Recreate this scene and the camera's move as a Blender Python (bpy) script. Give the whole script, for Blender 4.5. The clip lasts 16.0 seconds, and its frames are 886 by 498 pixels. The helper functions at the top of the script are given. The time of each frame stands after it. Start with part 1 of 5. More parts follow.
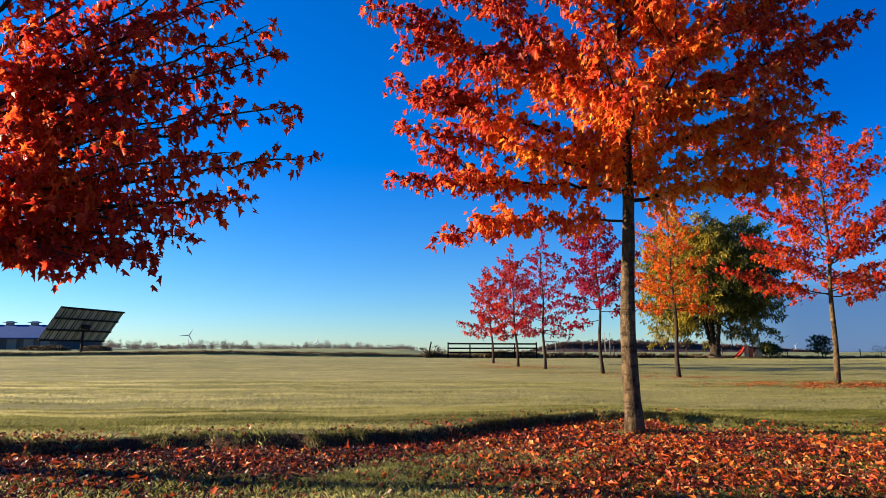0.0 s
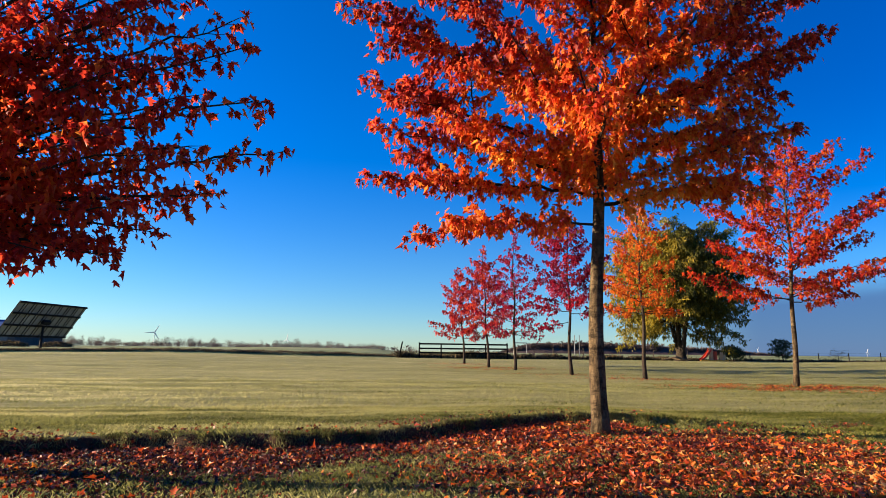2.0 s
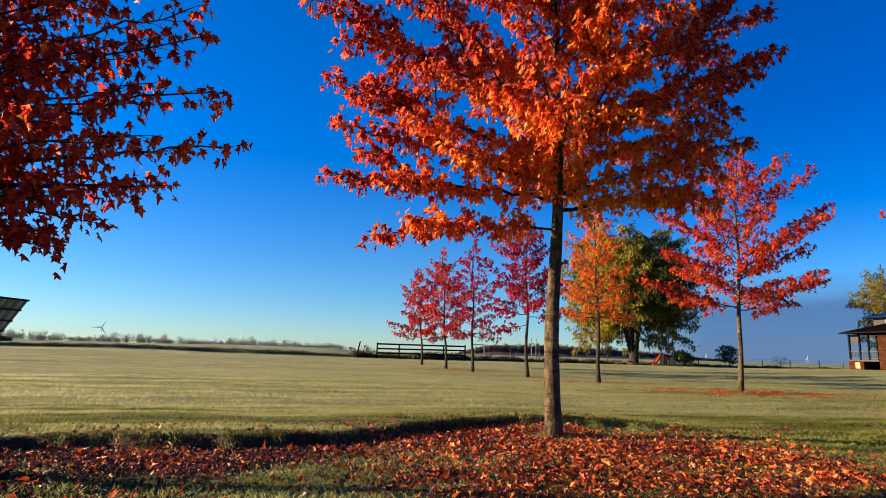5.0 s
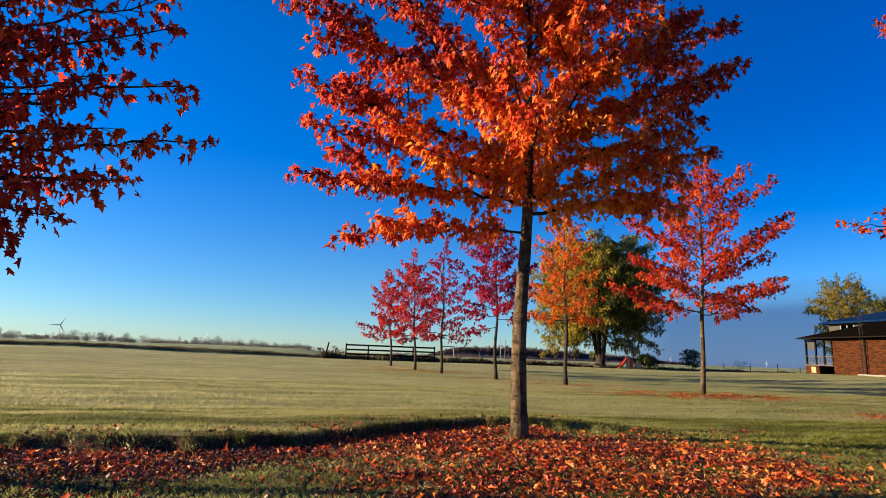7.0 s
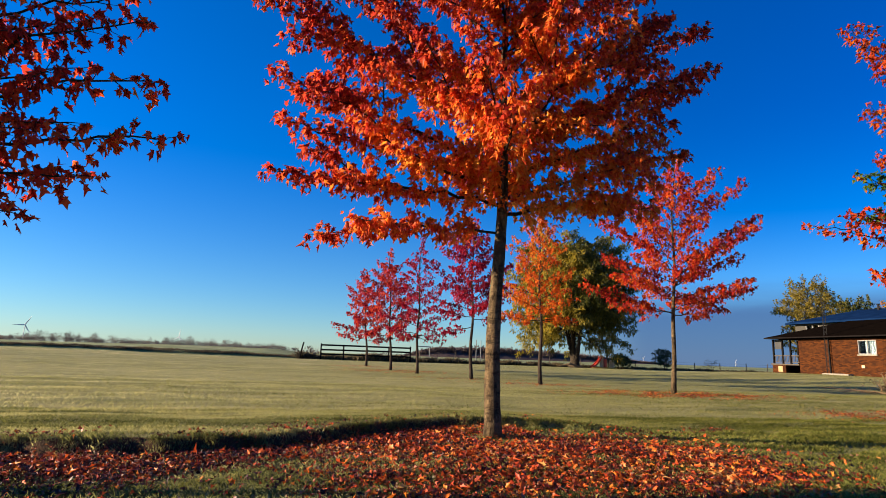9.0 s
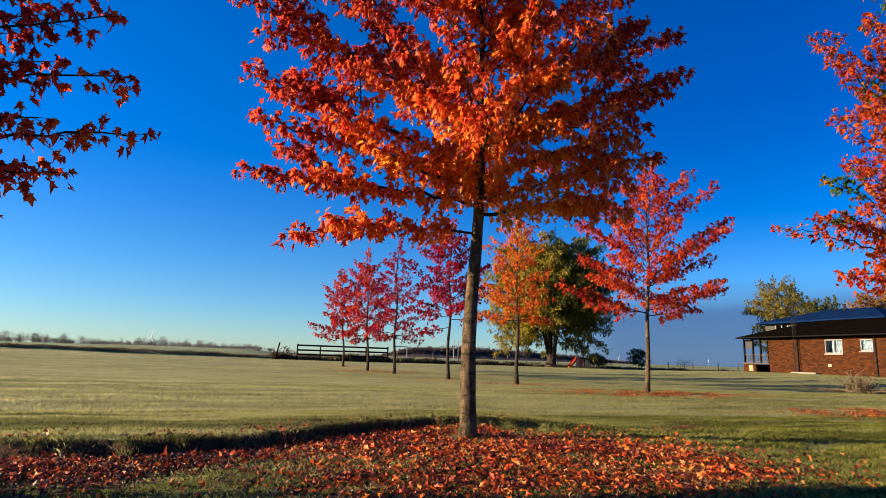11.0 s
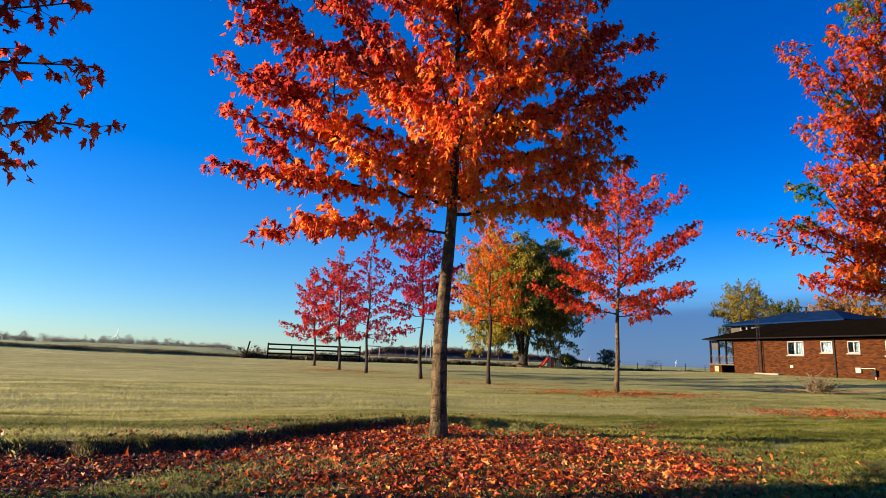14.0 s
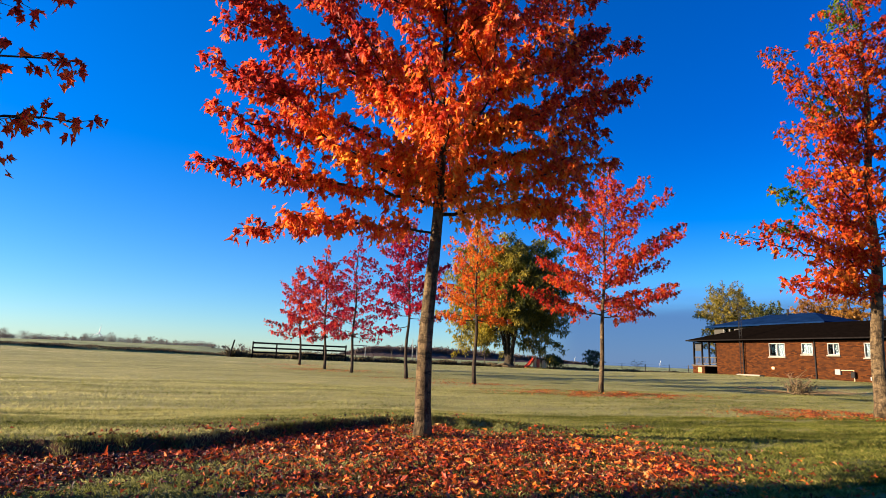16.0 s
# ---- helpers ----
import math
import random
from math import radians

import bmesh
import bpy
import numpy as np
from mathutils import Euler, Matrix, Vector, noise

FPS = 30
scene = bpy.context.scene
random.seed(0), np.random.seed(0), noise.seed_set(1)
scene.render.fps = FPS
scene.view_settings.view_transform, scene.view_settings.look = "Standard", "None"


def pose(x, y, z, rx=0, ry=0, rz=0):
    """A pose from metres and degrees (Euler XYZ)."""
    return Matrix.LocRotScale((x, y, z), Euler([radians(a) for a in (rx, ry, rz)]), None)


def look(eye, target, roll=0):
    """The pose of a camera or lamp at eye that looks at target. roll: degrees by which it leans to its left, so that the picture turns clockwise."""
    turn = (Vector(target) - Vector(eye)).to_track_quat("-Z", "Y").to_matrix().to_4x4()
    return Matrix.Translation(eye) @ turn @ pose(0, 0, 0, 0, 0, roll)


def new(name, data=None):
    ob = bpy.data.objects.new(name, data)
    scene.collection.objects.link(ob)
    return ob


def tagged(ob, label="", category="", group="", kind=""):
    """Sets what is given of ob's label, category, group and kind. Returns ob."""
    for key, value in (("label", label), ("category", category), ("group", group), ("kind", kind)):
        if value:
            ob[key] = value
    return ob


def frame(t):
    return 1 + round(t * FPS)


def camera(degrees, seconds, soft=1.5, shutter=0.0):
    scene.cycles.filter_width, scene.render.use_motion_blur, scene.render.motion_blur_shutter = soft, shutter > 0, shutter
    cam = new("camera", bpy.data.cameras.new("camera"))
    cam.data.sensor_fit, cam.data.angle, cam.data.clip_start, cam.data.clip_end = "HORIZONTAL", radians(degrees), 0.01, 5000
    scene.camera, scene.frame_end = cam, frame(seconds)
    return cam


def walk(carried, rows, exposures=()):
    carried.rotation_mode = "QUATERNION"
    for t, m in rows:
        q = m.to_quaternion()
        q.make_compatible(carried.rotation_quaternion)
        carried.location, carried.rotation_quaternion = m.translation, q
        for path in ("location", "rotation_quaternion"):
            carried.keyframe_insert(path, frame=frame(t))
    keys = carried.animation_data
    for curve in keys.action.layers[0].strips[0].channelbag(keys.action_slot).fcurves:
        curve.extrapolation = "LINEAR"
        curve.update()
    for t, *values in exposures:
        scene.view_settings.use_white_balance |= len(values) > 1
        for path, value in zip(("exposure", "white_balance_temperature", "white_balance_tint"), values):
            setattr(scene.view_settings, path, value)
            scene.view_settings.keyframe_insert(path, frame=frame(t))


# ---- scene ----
cam = camera(75.4, 16.0, 0.85)
PATH = [
    (0, (0.254, 0.866, 0.887), (0.341, 2.833, 1.238), 0.1),
    (0.5, (0.261, 0.868, 0.888), (0.367, 2.834, 1.239), 0.2),
    (1, (0.263, 0.866, 0.89), (0.393, 2.83, 1.241), 0.3),
    (1.5, (0.266, 0.869, 0.888), (0.422, 2.832, 1.24), 0.5),
    (2, (0.272, 0.871, 0.887), (0.452, 2.831, 1.239), 0.7),
    (2.5, (0.273, 0.873, 0.888), (0.475, 2.832, 1.24), 0.8),
    (3, (0.278, 0.873, 0.89), (0.5, 2.83, 1.242), 0.9),
    (3.5, (0.283, 0.883, 0.89), (0.526, 2.837, 1.243), 1.1),
    (4, (0.283, 0.883, 0.893), (0.55, 2.833, 1.246), 1.3),
    (6.5, (0.308, 0.893, 0.892), (0.695, 2.821, 1.258), 2.0),
    (7, (0.31, 0.886, 0.894), (0.722, 2.809, 1.26), 2.1),
    (7.5, (0.316, 0.884, 0.894), (0.747, 2.803, 1.261), 2.1),
    (8, (0.32, 0.889, 0.893), (0.769, 2.803, 1.261), 2.0),
    (8.5, (0.326, 0.886, 0.892), (0.795, 2.795, 1.261), 2.0),
    (9, (0.332, 0.882, 0.892), (0.823, 2.785, 1.261), 2.0),
    (11.5, (0.354, 0.875, 0.892), (0.934, 2.752, 1.264), 1.9),
    (12, (0.356, 0.875, 0.894), (0.952, 2.747, 1.266), 2.0),
    (12.5, (0.361, 0.88, 0.895), (0.972, 2.748, 1.268), 2.0),
    (13, (0.365, 0.886, 0.891), (0.988, 2.749, 1.264), 1.9),
    (13.5, (0.367, 0.887, 0.891), (1.005, 2.746, 1.265), 2.0),
    (14, (0.371, 0.886, 0.893), (1.021, 2.74, 1.267), 2.1),
    (14.5, (0.374, 0.891, 0.894), (1.038, 2.74, 1.267), 2.2),
    (15, (0.373, 0.883, 0.892), (1.049, 2.728, 1.266), 2.3),
    (15.5, (0.377, 0.878, 0.893), (1.061, 2.72, 1.268), 2.4),
    (16, (0.385, 0.877, 0.894), (1.077, 2.716, 1.269), 2.4),
]
walk(cam, [(t, look(eye, target, roll)) for t, eye, target, roll in PATH],
     [(0, 1.83), (3, 1.76), (7, 1.70), (9, 1.66), (12.5, 1.74), (15, 1.92), (16, 1.95)])

# ---- sky, sun, exposure ----
SUN_AZ, SUN_EL = 171.0, 13.5          # degrees: from +x towards +y, and above the horizon
sun_dir = Vector((math.cos(radians(SUN_AZ)) * math.cos(radians(SUN_EL)), math.sin(radians(SUN_AZ)) * math.cos(radians(SUN_EL)), math.sin(radians(SUN_EL))))
sun = new("sun", bpy.data.lights.new("sun", "SUN"))
sun.data.energy, sun.data.angle, sun.data.color = 5.0, radians(0.53), (1.0, 0.78, 0.52)
sun.matrix_world = look(sun_dir * 50, (0, 0, 0))

world = bpy.data.worlds.new("sky")
scene.world = world
world.use_nodes = True
wn = world.node_tree
wn.nodes.clear()


def wnode(kind, **inputs):
    n = wn.nodes.new(kind)
    for k, v in inputs.items():
        n.inputs[k].default_value = v
    return n


sky = wn.nodes.new("ShaderNodeTexSky")
sky.sky_type, sky.sun_disc = "NISHITA", False
sky.sun_elevation, sky.sun_rotation = radians(SUN_EL), radians(90 - SUN_AZ)
sky.air_density, sky.dust_density, sky.ozone_density = 1.0, 0.0, 4.5
hue = wn.nodes.new("ShaderNodeMix")          # the clear cold blue of the morning
hue.data_type, hue.blend_type = "RGBA", "MULTIPLY"
hue.inputs["Factor"].default_value = 1.0
wn.links.new(sky.outputs[0], hue.inputs["A"])
# a low bank of blue-grey cloud over the eastern horizon, soft on its upper rim
co = wn.nodes.new("ShaderNodeTexCoord")
sep = wn.nodes.new("ShaderNodeSeparateXYZ")
wn.links.new(co.outputs["Generated"], sep.inputs[0])
stretch = wn.nodes.new("ShaderNodeMapping")
stretch.inputs["Scale"].default_value = (2.0, 2.0, 14.0)
wn.links.new(co.outputs["Generated"], stretch.inputs[0])
wisps = wnode("ShaderNodeTexNoise", Scale=2.2, Detail=5.0, Roughness=0.55)
wn.links.new(stretch.outputs[0], wisps.inputs["Vector"])


def wmath(op, a, b):
    n = wn.nodes.new("ShaderNodeMath")
    n.operation = op
    for i, v in enumerate((a, b)):
        if isinstance(v, (int, float)):
            n.inputs[i].default_value = v
        else:
            wn.links.new(v, n.inputs[i])
    return n.outputs[0]


def wstep(value, lo, hi):
    n = wn.nodes.new("ShaderNodeMapRange")
    n.interpolation_type = "SMOOTHSTEP"
    n.inputs["From Min"].default_value, n.inputs["From Max"].default_value = lo, hi
    wn.links.new(value, n.inputs["Value"])
    return n.outputs[0]


east = wstep(wmath("SUBTRACT", sep.outputs["X"], wmath("MULTIPLY", sep.outputs["Y"], 0.42)), 0.02, 0.22)
rim = wstep(wmath("ADD", wmath("MULTIPLY", sep.outputs["Z"], -1.0), wmath("MULTIPLY", wisps.outputs["Fac"], 0.035)), -0.125, -0.055)
cover = wmath("MULTIPLY", wmath("MULTIPLY", east, rim), 0.85)
mix = wn.nodes.new("ShaderNodeMix")
mix.data_type = "RGBA"
mix.inputs["B"].default_value = (0.40, 0.84, 2.05, 1)
wn.links.new(cover, mix.inputs["Factor"])
def wmix(fac, a, b):
    n = wn.nodes.new("ShaderNodeMix")
    n.data_type = "RGBA"
    wn.links.new(fac, n.inputs["Factor"])
    for k, v in (("A", a), ("B", b)):
        if isinstance(v, tuple):
            n.inputs[k].default_value = v
        else:
            wn.links.new(v, n.inputs[k])
    return n.outputs["Result"]


# paler and warmer at the horizon, deep blue above, deeper still away from the sun
high = wmix(wstep(sep.outputs["Z"], 0.0, 0.42), (0.71, 0.86, 1.02, 1), (0.52, 0.82, 1.31, 1))
deep = wmix(wstep(sep.outputs["Z"], 0.10, 0.40), (0.84, 0.90, 0.97, 1), (0.38, 0.54, 0.72, 1))
low_side = wn.nodes.new("ShaderNodeMix")
low_side.data_type, low_side.blend_type = "RGBA", "MULTIPLY"
wn.links.new(wstep(sep.outputs["X"], 0.0, 0.85), low_side.inputs["Factor"])
wn.links.new(high, low_side.inputs["A"])
wn.links.new(deep, low_side.inputs["B"])
wn.links.new(low_side.outputs["Result"], hue.inputs["B"])
vivid = wnode("ShaderNodeHueSaturation", Saturation=1.11)
wn.links.new(hue.outputs["Result"], vivid.inputs["Color"])
wn.links.new(vivid.outputs[0], mix.inputs["A"])
back = wnode("ShaderNodeBackground", Strength=0.057)
wn.links.new(mix.outputs["Result"], back.inputs[0])
wn.links.new(back.outputs[0], wn.nodes.new("ShaderNodeOutputWorld").inputs[0])

# ---- materials ----


class Nodes:
    """A small writer of node materials."""

    def __init__(self, name):
        self.m = bpy.data.materials.new(name)
        self.m.use_nodes = True
        self.t = self.m.node_tree
        self.t.nodes.clear()
        self.out = self.t.nodes.new("ShaderNodeOutputMaterial")
        self.tc = self.t.nodes.new("ShaderNodeTexCoord")

    def n(self, kind, **inputs):
        node = self.t.nodes.new(kind)
        for k, v in inputs.items():
            self.put(node.inputs[k], v)
        return node

    def put(self, socket, v):
        if isinstance(v, bpy.types.NodeSocket):
            self.t.links.new(v, socket)
        else:
            socket.default_value = v

    def math(self, op, a, b=0.0):
        node = self.t.nodes.new("ShaderNodeMath")
        node.operation = op
        self.put(node.inputs[0], a)
        self.put(node.inputs[1], b)
        return node.outputs[0]

    def coord(self, scale=(1, 1, 1), generated=False):
        mp = self.n("ShaderNodeMapping", Scale=scale)
        self.t.links.new(self.tc.outputs["Generated" if generated else "Object"], mp.inputs[0])
        return mp.outputs[0]

    def noise(self, scale, detail=4.0, rough=0.55, stretch=(1, 1, 1)):
        return self.n("ShaderNodeTexNoise", Vector=self.coord(stretch), Scale=scale, Detail=detail, Roughness=rough).outputs["Fac"]

    def ramp(self, fac, *stops):
        node = self.t.nodes.new("ShaderNodeValToRGB")
        el = node.color_ramp.elements
        while len(el) < len(stops):
            el.new(0.5)
        for e, (p, c) in zip(el, stops):
            e.position, e.color = p, (*c, 1)
        self.put(node.inputs[0], fac)
        return node.outputs[0]

    def mix(self, fac, a, b, kind="MIX"):
        node = self.t.nodes.new("ShaderNodeMix")
        node.data_type, node.blend_type = "RGBA", kind
        for k, v in (("Factor", fac), ("A", a), ("B", b)):
            self.put(node.inputs[k], (*v, 1) if isinstance(v, tuple) and len(v) == 3 else v)
        return node.outputs["Result"]

    def island(self):
        return self.t.nodes.new("ShaderNodeNewGeometry").outputs["Random Per Island"]

    def each(self):
        return self.t.nodes.new("ShaderNodeObjectInfo").outputs["Random"]

    def bump(self, height, strength=0.3, dist=0.02):
        return self.n("ShaderNodeBump", Height=height, Strength=strength, Distance=dist).outputs[0]

    def solid(self, colour, rough=0.7, metal=0.0, normal=None, spec=0.5):
        b = self.n("ShaderNodeBsdfPrincipled", Roughness=rough, Metallic=metal)
        self.put(b.inputs["Base Color"], (*colour, 1) if isinstance(colour, tuple) and len(colour) == 3 else colour)
        b.inputs["Specular IOR Level"].default_value = spec
        if normal is not None:
            self.put(b.inputs["Normal"], normal)
        return b.outputs[0]

    def done(self, shader):
        self.t.links.new(shader, self.out.inputs[0])
        return self.m


def plain(name, a, b, scale=8.0, rough=0.7, metal=0.0, bump=0.15, spec=0.5, stretch=(1, 1, 1)):
    k = Nodes(name)
    f = k.noise(scale, 5.0, 0.6, stretch)
    g = k.noise(scale * 7, 3.0, 0.6, stretch)
    c = k.mix(k.math("MULTIPLY", g, 0.35), k.ramp(f, (0.3, a), (0.7, b)), tuple(x * 0.7 for x in a))
    return k.done(k.solid(c, rough, metal, k.bump(g, bump), spec))


def foliage(name, stops, per_leaf=0.6, patch=1.1, thin=0.66, gloss=0.5, single=False, core=None, spec=0.30):
    """Leaves: a colour for every leaf, drifting from bough to bough, lit through from behind."""
    k = Nodes(name)
    r = k.each() if single else k.island()
    f = k.math("ADD", k.math("MULTIPLY", r, per_leaf), k.math("MULTIPLY", k.math("SUBTRACT", k.noise(patch, 2.0), 0.5), 1.5))
    f = k.math("ADD", f, 0.5 - per_leaf / 2)
    if core:      # amber near the stem, crimson at the ends; the amber also paints light into the inner crown
        far = k.t.nodes.new("ShaderNodeVectorMath")
        far.operation = "DISTANCE"
        k.put(far.inputs[0], k.tc.outputs["Object"])
        k.put(far.inputs[1], core[0])
        f = k.math("ADD", f, k.n("ShaderNodeMapRange", Value=far.outputs["Value"], **{"From Min": 0.2, "From Max": core[1], "To Min": 0.40, "To Max": -0.30}).outputs[0])
    c = k.ramp(f, *stops)
    c = k.mix(k.math("MULTIPLY", k.noise(60.0, 2.0), 0.35), c, k.mix(1.0, c, (0.45, 0.3, 0.25), "MULTIPLY"))
    front = k.solid(c, gloss, 0.0, None, spec)
    through_leaf = k.n("ShaderNodeGamma", Color=c, Gamma=0.90).outputs[0]
    glow = k.n("ShaderNodeBsdfTranslucent", Color=through_leaf).outputs[0]
    return k.done(join_shaders(k, thin, front, glow))


def join_shaders(k, fac, a, b):
    node = k.t.nodes.new("ShaderNodeMixShader")
    k.put(node.inputs[0], fac)
    k.t.links.new(a, node.inputs[1])
    k.t.links.new(b, node.inputs[2])
    return node.outputs[0]


RED, DEEP, ORANGE, AMBER, CRIMSON = (0.70, 0.082, 0.026), (0.34, 0.022, 0.015), (0.88, 0.215, 0.022), (0.90, 0.38, 0.045), (0.42, 0.012, 0.018)
leaf_fire = foliage("maple leaves orange and red", [(0.05, DEEP), (0.36, RED), (0.70, ORANGE), (1.0, AMBER)], core=((0.5, -0.3, 2.95), 2.5))
leaf_red = foliage("maple leaves red", [(0.12, (0.30, 0.014, 0.014)), (0.50, (0.58, 0.036, 0.015)), (0.84, (0.78, 0.12, 0.022)), (1.0, ORANGE)], thin=0.64)
leaf_crimson = foliage("maple leaves crimson", [(0.1, (0.11, 0.004, 0.016)), (0.5, (0.32, 0.008, 0.036)), (0.95, (0.54, 0.030, 0.034))], thin=0.5, gloss=0.65, spec=0.08)
leaf_crimson_warm = foliage("maple leaves warm crimson", [(0.1, (0.14, 0.006, 0.018)), (0.4, (0.40, 0.014, 0.030)), (0.85, (0.64, 0.08, 0.024))], thin=0.5, gloss=0.65, spec=0.08)
leaf_amber = foliage("maple leaves amber", [(0.1, (0.54, 0.055, 0.016)), (0.45, (0.62, 0.11, 0.014)), (0.95, (0.70, 0.24, 0.02))], thin=0.5, gloss=0.65, spec=0.08)
leaf_coral = foliage("maple leaves coral red", [(0.10, (0.20, 0.008, 0.014)), (0.38, (0.46, 0.026, 0.016)), (0.66, (0.54, 0.066, 0.012)), (0.95, (0.66, 0.17, 0.018))], thin=0.5, gloss=0.65, spec=0.08)
leaf_east = foliage("maple leaves orange-red", [(0.1, (0.22, 0.012, 0.012)), (0.3, (0.52, 0.045, 0.016)), (0.65, (0.55, 0.085, 0.012)), (0.95, (0.68, 0.22, 0.02))], thin=0.5, gloss=0.65, spec=0.08)
leaf_half = foliage("leaves still green", [(0.1, (0.05, 0.11, 0.01)), (0.6, (0.12, 0.20, 0.015)), (0.95, (0.32, 0.26, 0.02))])
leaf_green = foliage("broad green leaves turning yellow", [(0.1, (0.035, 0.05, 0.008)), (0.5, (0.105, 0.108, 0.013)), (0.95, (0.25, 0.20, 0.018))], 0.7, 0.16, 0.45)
# this yellow stands in for sunlight on the old tree's west side
leaf_sunlit_yellow = foliage("yellow leaves for the sunlit side", [(0.1, (0.09, 0.09, 0.010)), (0.5, (0.30, 0.24, 0.02)), (0.95, (0.50, 0.36, 0.03))], 0.6, 0.2, 0.4)
leaf_straw = foliage("thin straw-yellow leaves", [(0.1, (0.11, 0.10, 0.014)), (0.5, (0.25, 0.20, 0.026)), (0.95, (0.44, 0.34, 0.05))], 0.6, 0.25, 0.6)
leaf_ochre = foliage("ochre autumn leaves", [(0.1, (0.14, 0.06, 0.010)), (0.5, (0.29, 0.125, 0.016)), (0.95, (0.42, 0.21, 0.025))], 0.6, 0.2, 0.5)
leaf_brown = foliage("dead brown leaves", [(0.1, (0.05, 0.035, 0.018)), (0.6, (0.11, 0.085, 0.035)), (0.95, (0.22, 0.17, 0.07))], 0.7, 0.6, 0.3)
leaf_dark = foliage("evergreen shrub leaves", [(0.1, (0.012, 0.03, 0.01)), (0.6, (0.03, 0.06, 0.015)), (0.95, (0.06, 0.09, 0.02))], 0.6, 0.6, 0.2)
FALLEN = [(0.06, (0.07, 0.018, 0.009)), (0.26, (0.28, 0.034, 0.012)), (0.48, (0.58, 0.075, 0.014)), (0.76, (0.62, 0.135, 0.016)), (0.95, (0.68, 0.25, 0.030)), (1.0, (0.52, 0.28, 0.09))]
leaf_litter_mat = foliage("fallen maple leaves", FALLEN, 0.95, 0.9, 0.25)
leaf_old_mat = foliage("older fallen leaves", [(p, (c[0] * 0.72, c[1] * 1.0, c[2] * 1.2)) for p, c in FALLEN], 0.95, 0.9, 0.25)
leaf_withered = foliage("withered dark leaves", [(0.10, (0.018, 0.008, 0.006)), (0.40, (0.065, 0.018, 0.010)), (0.70, (0.17, 0.030, 0.013)), (0.94, (0.40, 0.07, 0.02)), (1.0, (0.26, 0.14, 0.08))], 0.95, 0.9, 0.2)
leaf_piece_mat = foliage("single fallen maple leaf", FALLEN, 0.95, 0.9, 0.25, single=True)
leaf_piece_fire = foliage("single maple leaf on the bough", [(0.05, DEEP), (0.38, RED), (0.7, ORANGE), (1.0, AMBER)], single=True)
weeds_mat = foliage("dead roadside weeds", [(0.1, (0.025, 0.022, 0.014)), (0.6, (0.08, 0.065, 0.035)), (0.95, (0.2, 0.15, 0.07))], 0.7, 0.3, 0.2, 0.8)
# haze and low sun put into the colour: paler, greyer, more even
woods_haze = foliage("far bare trees with haze in the colour", [(0.1, (0.105, 0.098, 0.098)), (0.6, (0.125, 0.112, 0.106)), (0.95, (0.15, 0.13, 0.12))], 0.25, 0.02, 0.3, 0.9)
woods_mat = foliage("distant bare woods", [(0.1, (0.060, 0.046, 0.046)), (0.6, (0.095, 0.068, 0.062)), (0.95, (0.15, 0.10, 0.08))], 0.6, 0.02, 0.2, 0.8)


def make_bark(name, dark, pale, bands=7.0):
    """Pale plates parted by dark upright cracks and broken across by rougher rings."""
    k = Nodes(name)
    plates = k.noise(11.0, 6.0, 0.7, (1, 1, 0.42))
    ring = k.noise(bands, 5.0, 0.7, (0.8, 0.8, 2.4))
    grain = k.noise(70.0, 4.0, 0.7, (1, 1, 0.3))
    c = k.ramp(plates, (0.40, dark), (0.52, tuple(0.5 * (p + q) for p, q in zip(dark, pale))), (0.66, pale))
    c = k.mix(k.ramp(ring, (0.50, (0, 0, 0)), (0.60, (0.85, 0.85, 0.85))), c, tuple(x * 0.8 for x in dark))
    c = k.mix(k.math("MULTIPLY", grain, 0.55), c, tuple(0.35 * x for x in pale))
    blot = k.noise(3.2, 3.0, 0.6, (1, 1, 0.5))
    c = k.mix(k.ramp(blot, (0.50, (0, 0, 0)), (0.66, (0.6, 0.6, 0.6))), c, tuple(0.45 * x for x in pale))
    h = k.math("ADD", k.math("MULTIPLY", grain, 0.5), k.math("ADD", k.math("MULTIPLY", plates, 1.6), k.math("MULTIPLY", ring, -1.0)))
    return k.done(k.solid(c, 0.92, 0.0, k.bump(h, 1.0, 0.02), 0.15))


bark = make_bark("maple bark", (0.010, 0.007, 0.005), (0.215, 0.148, 0.08))
bark_dark = make_bark("dark branch bark", (0.028, 0.02, 0.015), (0.075, 0.055, 0.04), 14.0)
bark_old = make_bark("old rough bark", (0.02, 0.015, 0.011), (0.075, 0.058, 0.04), 3.0)


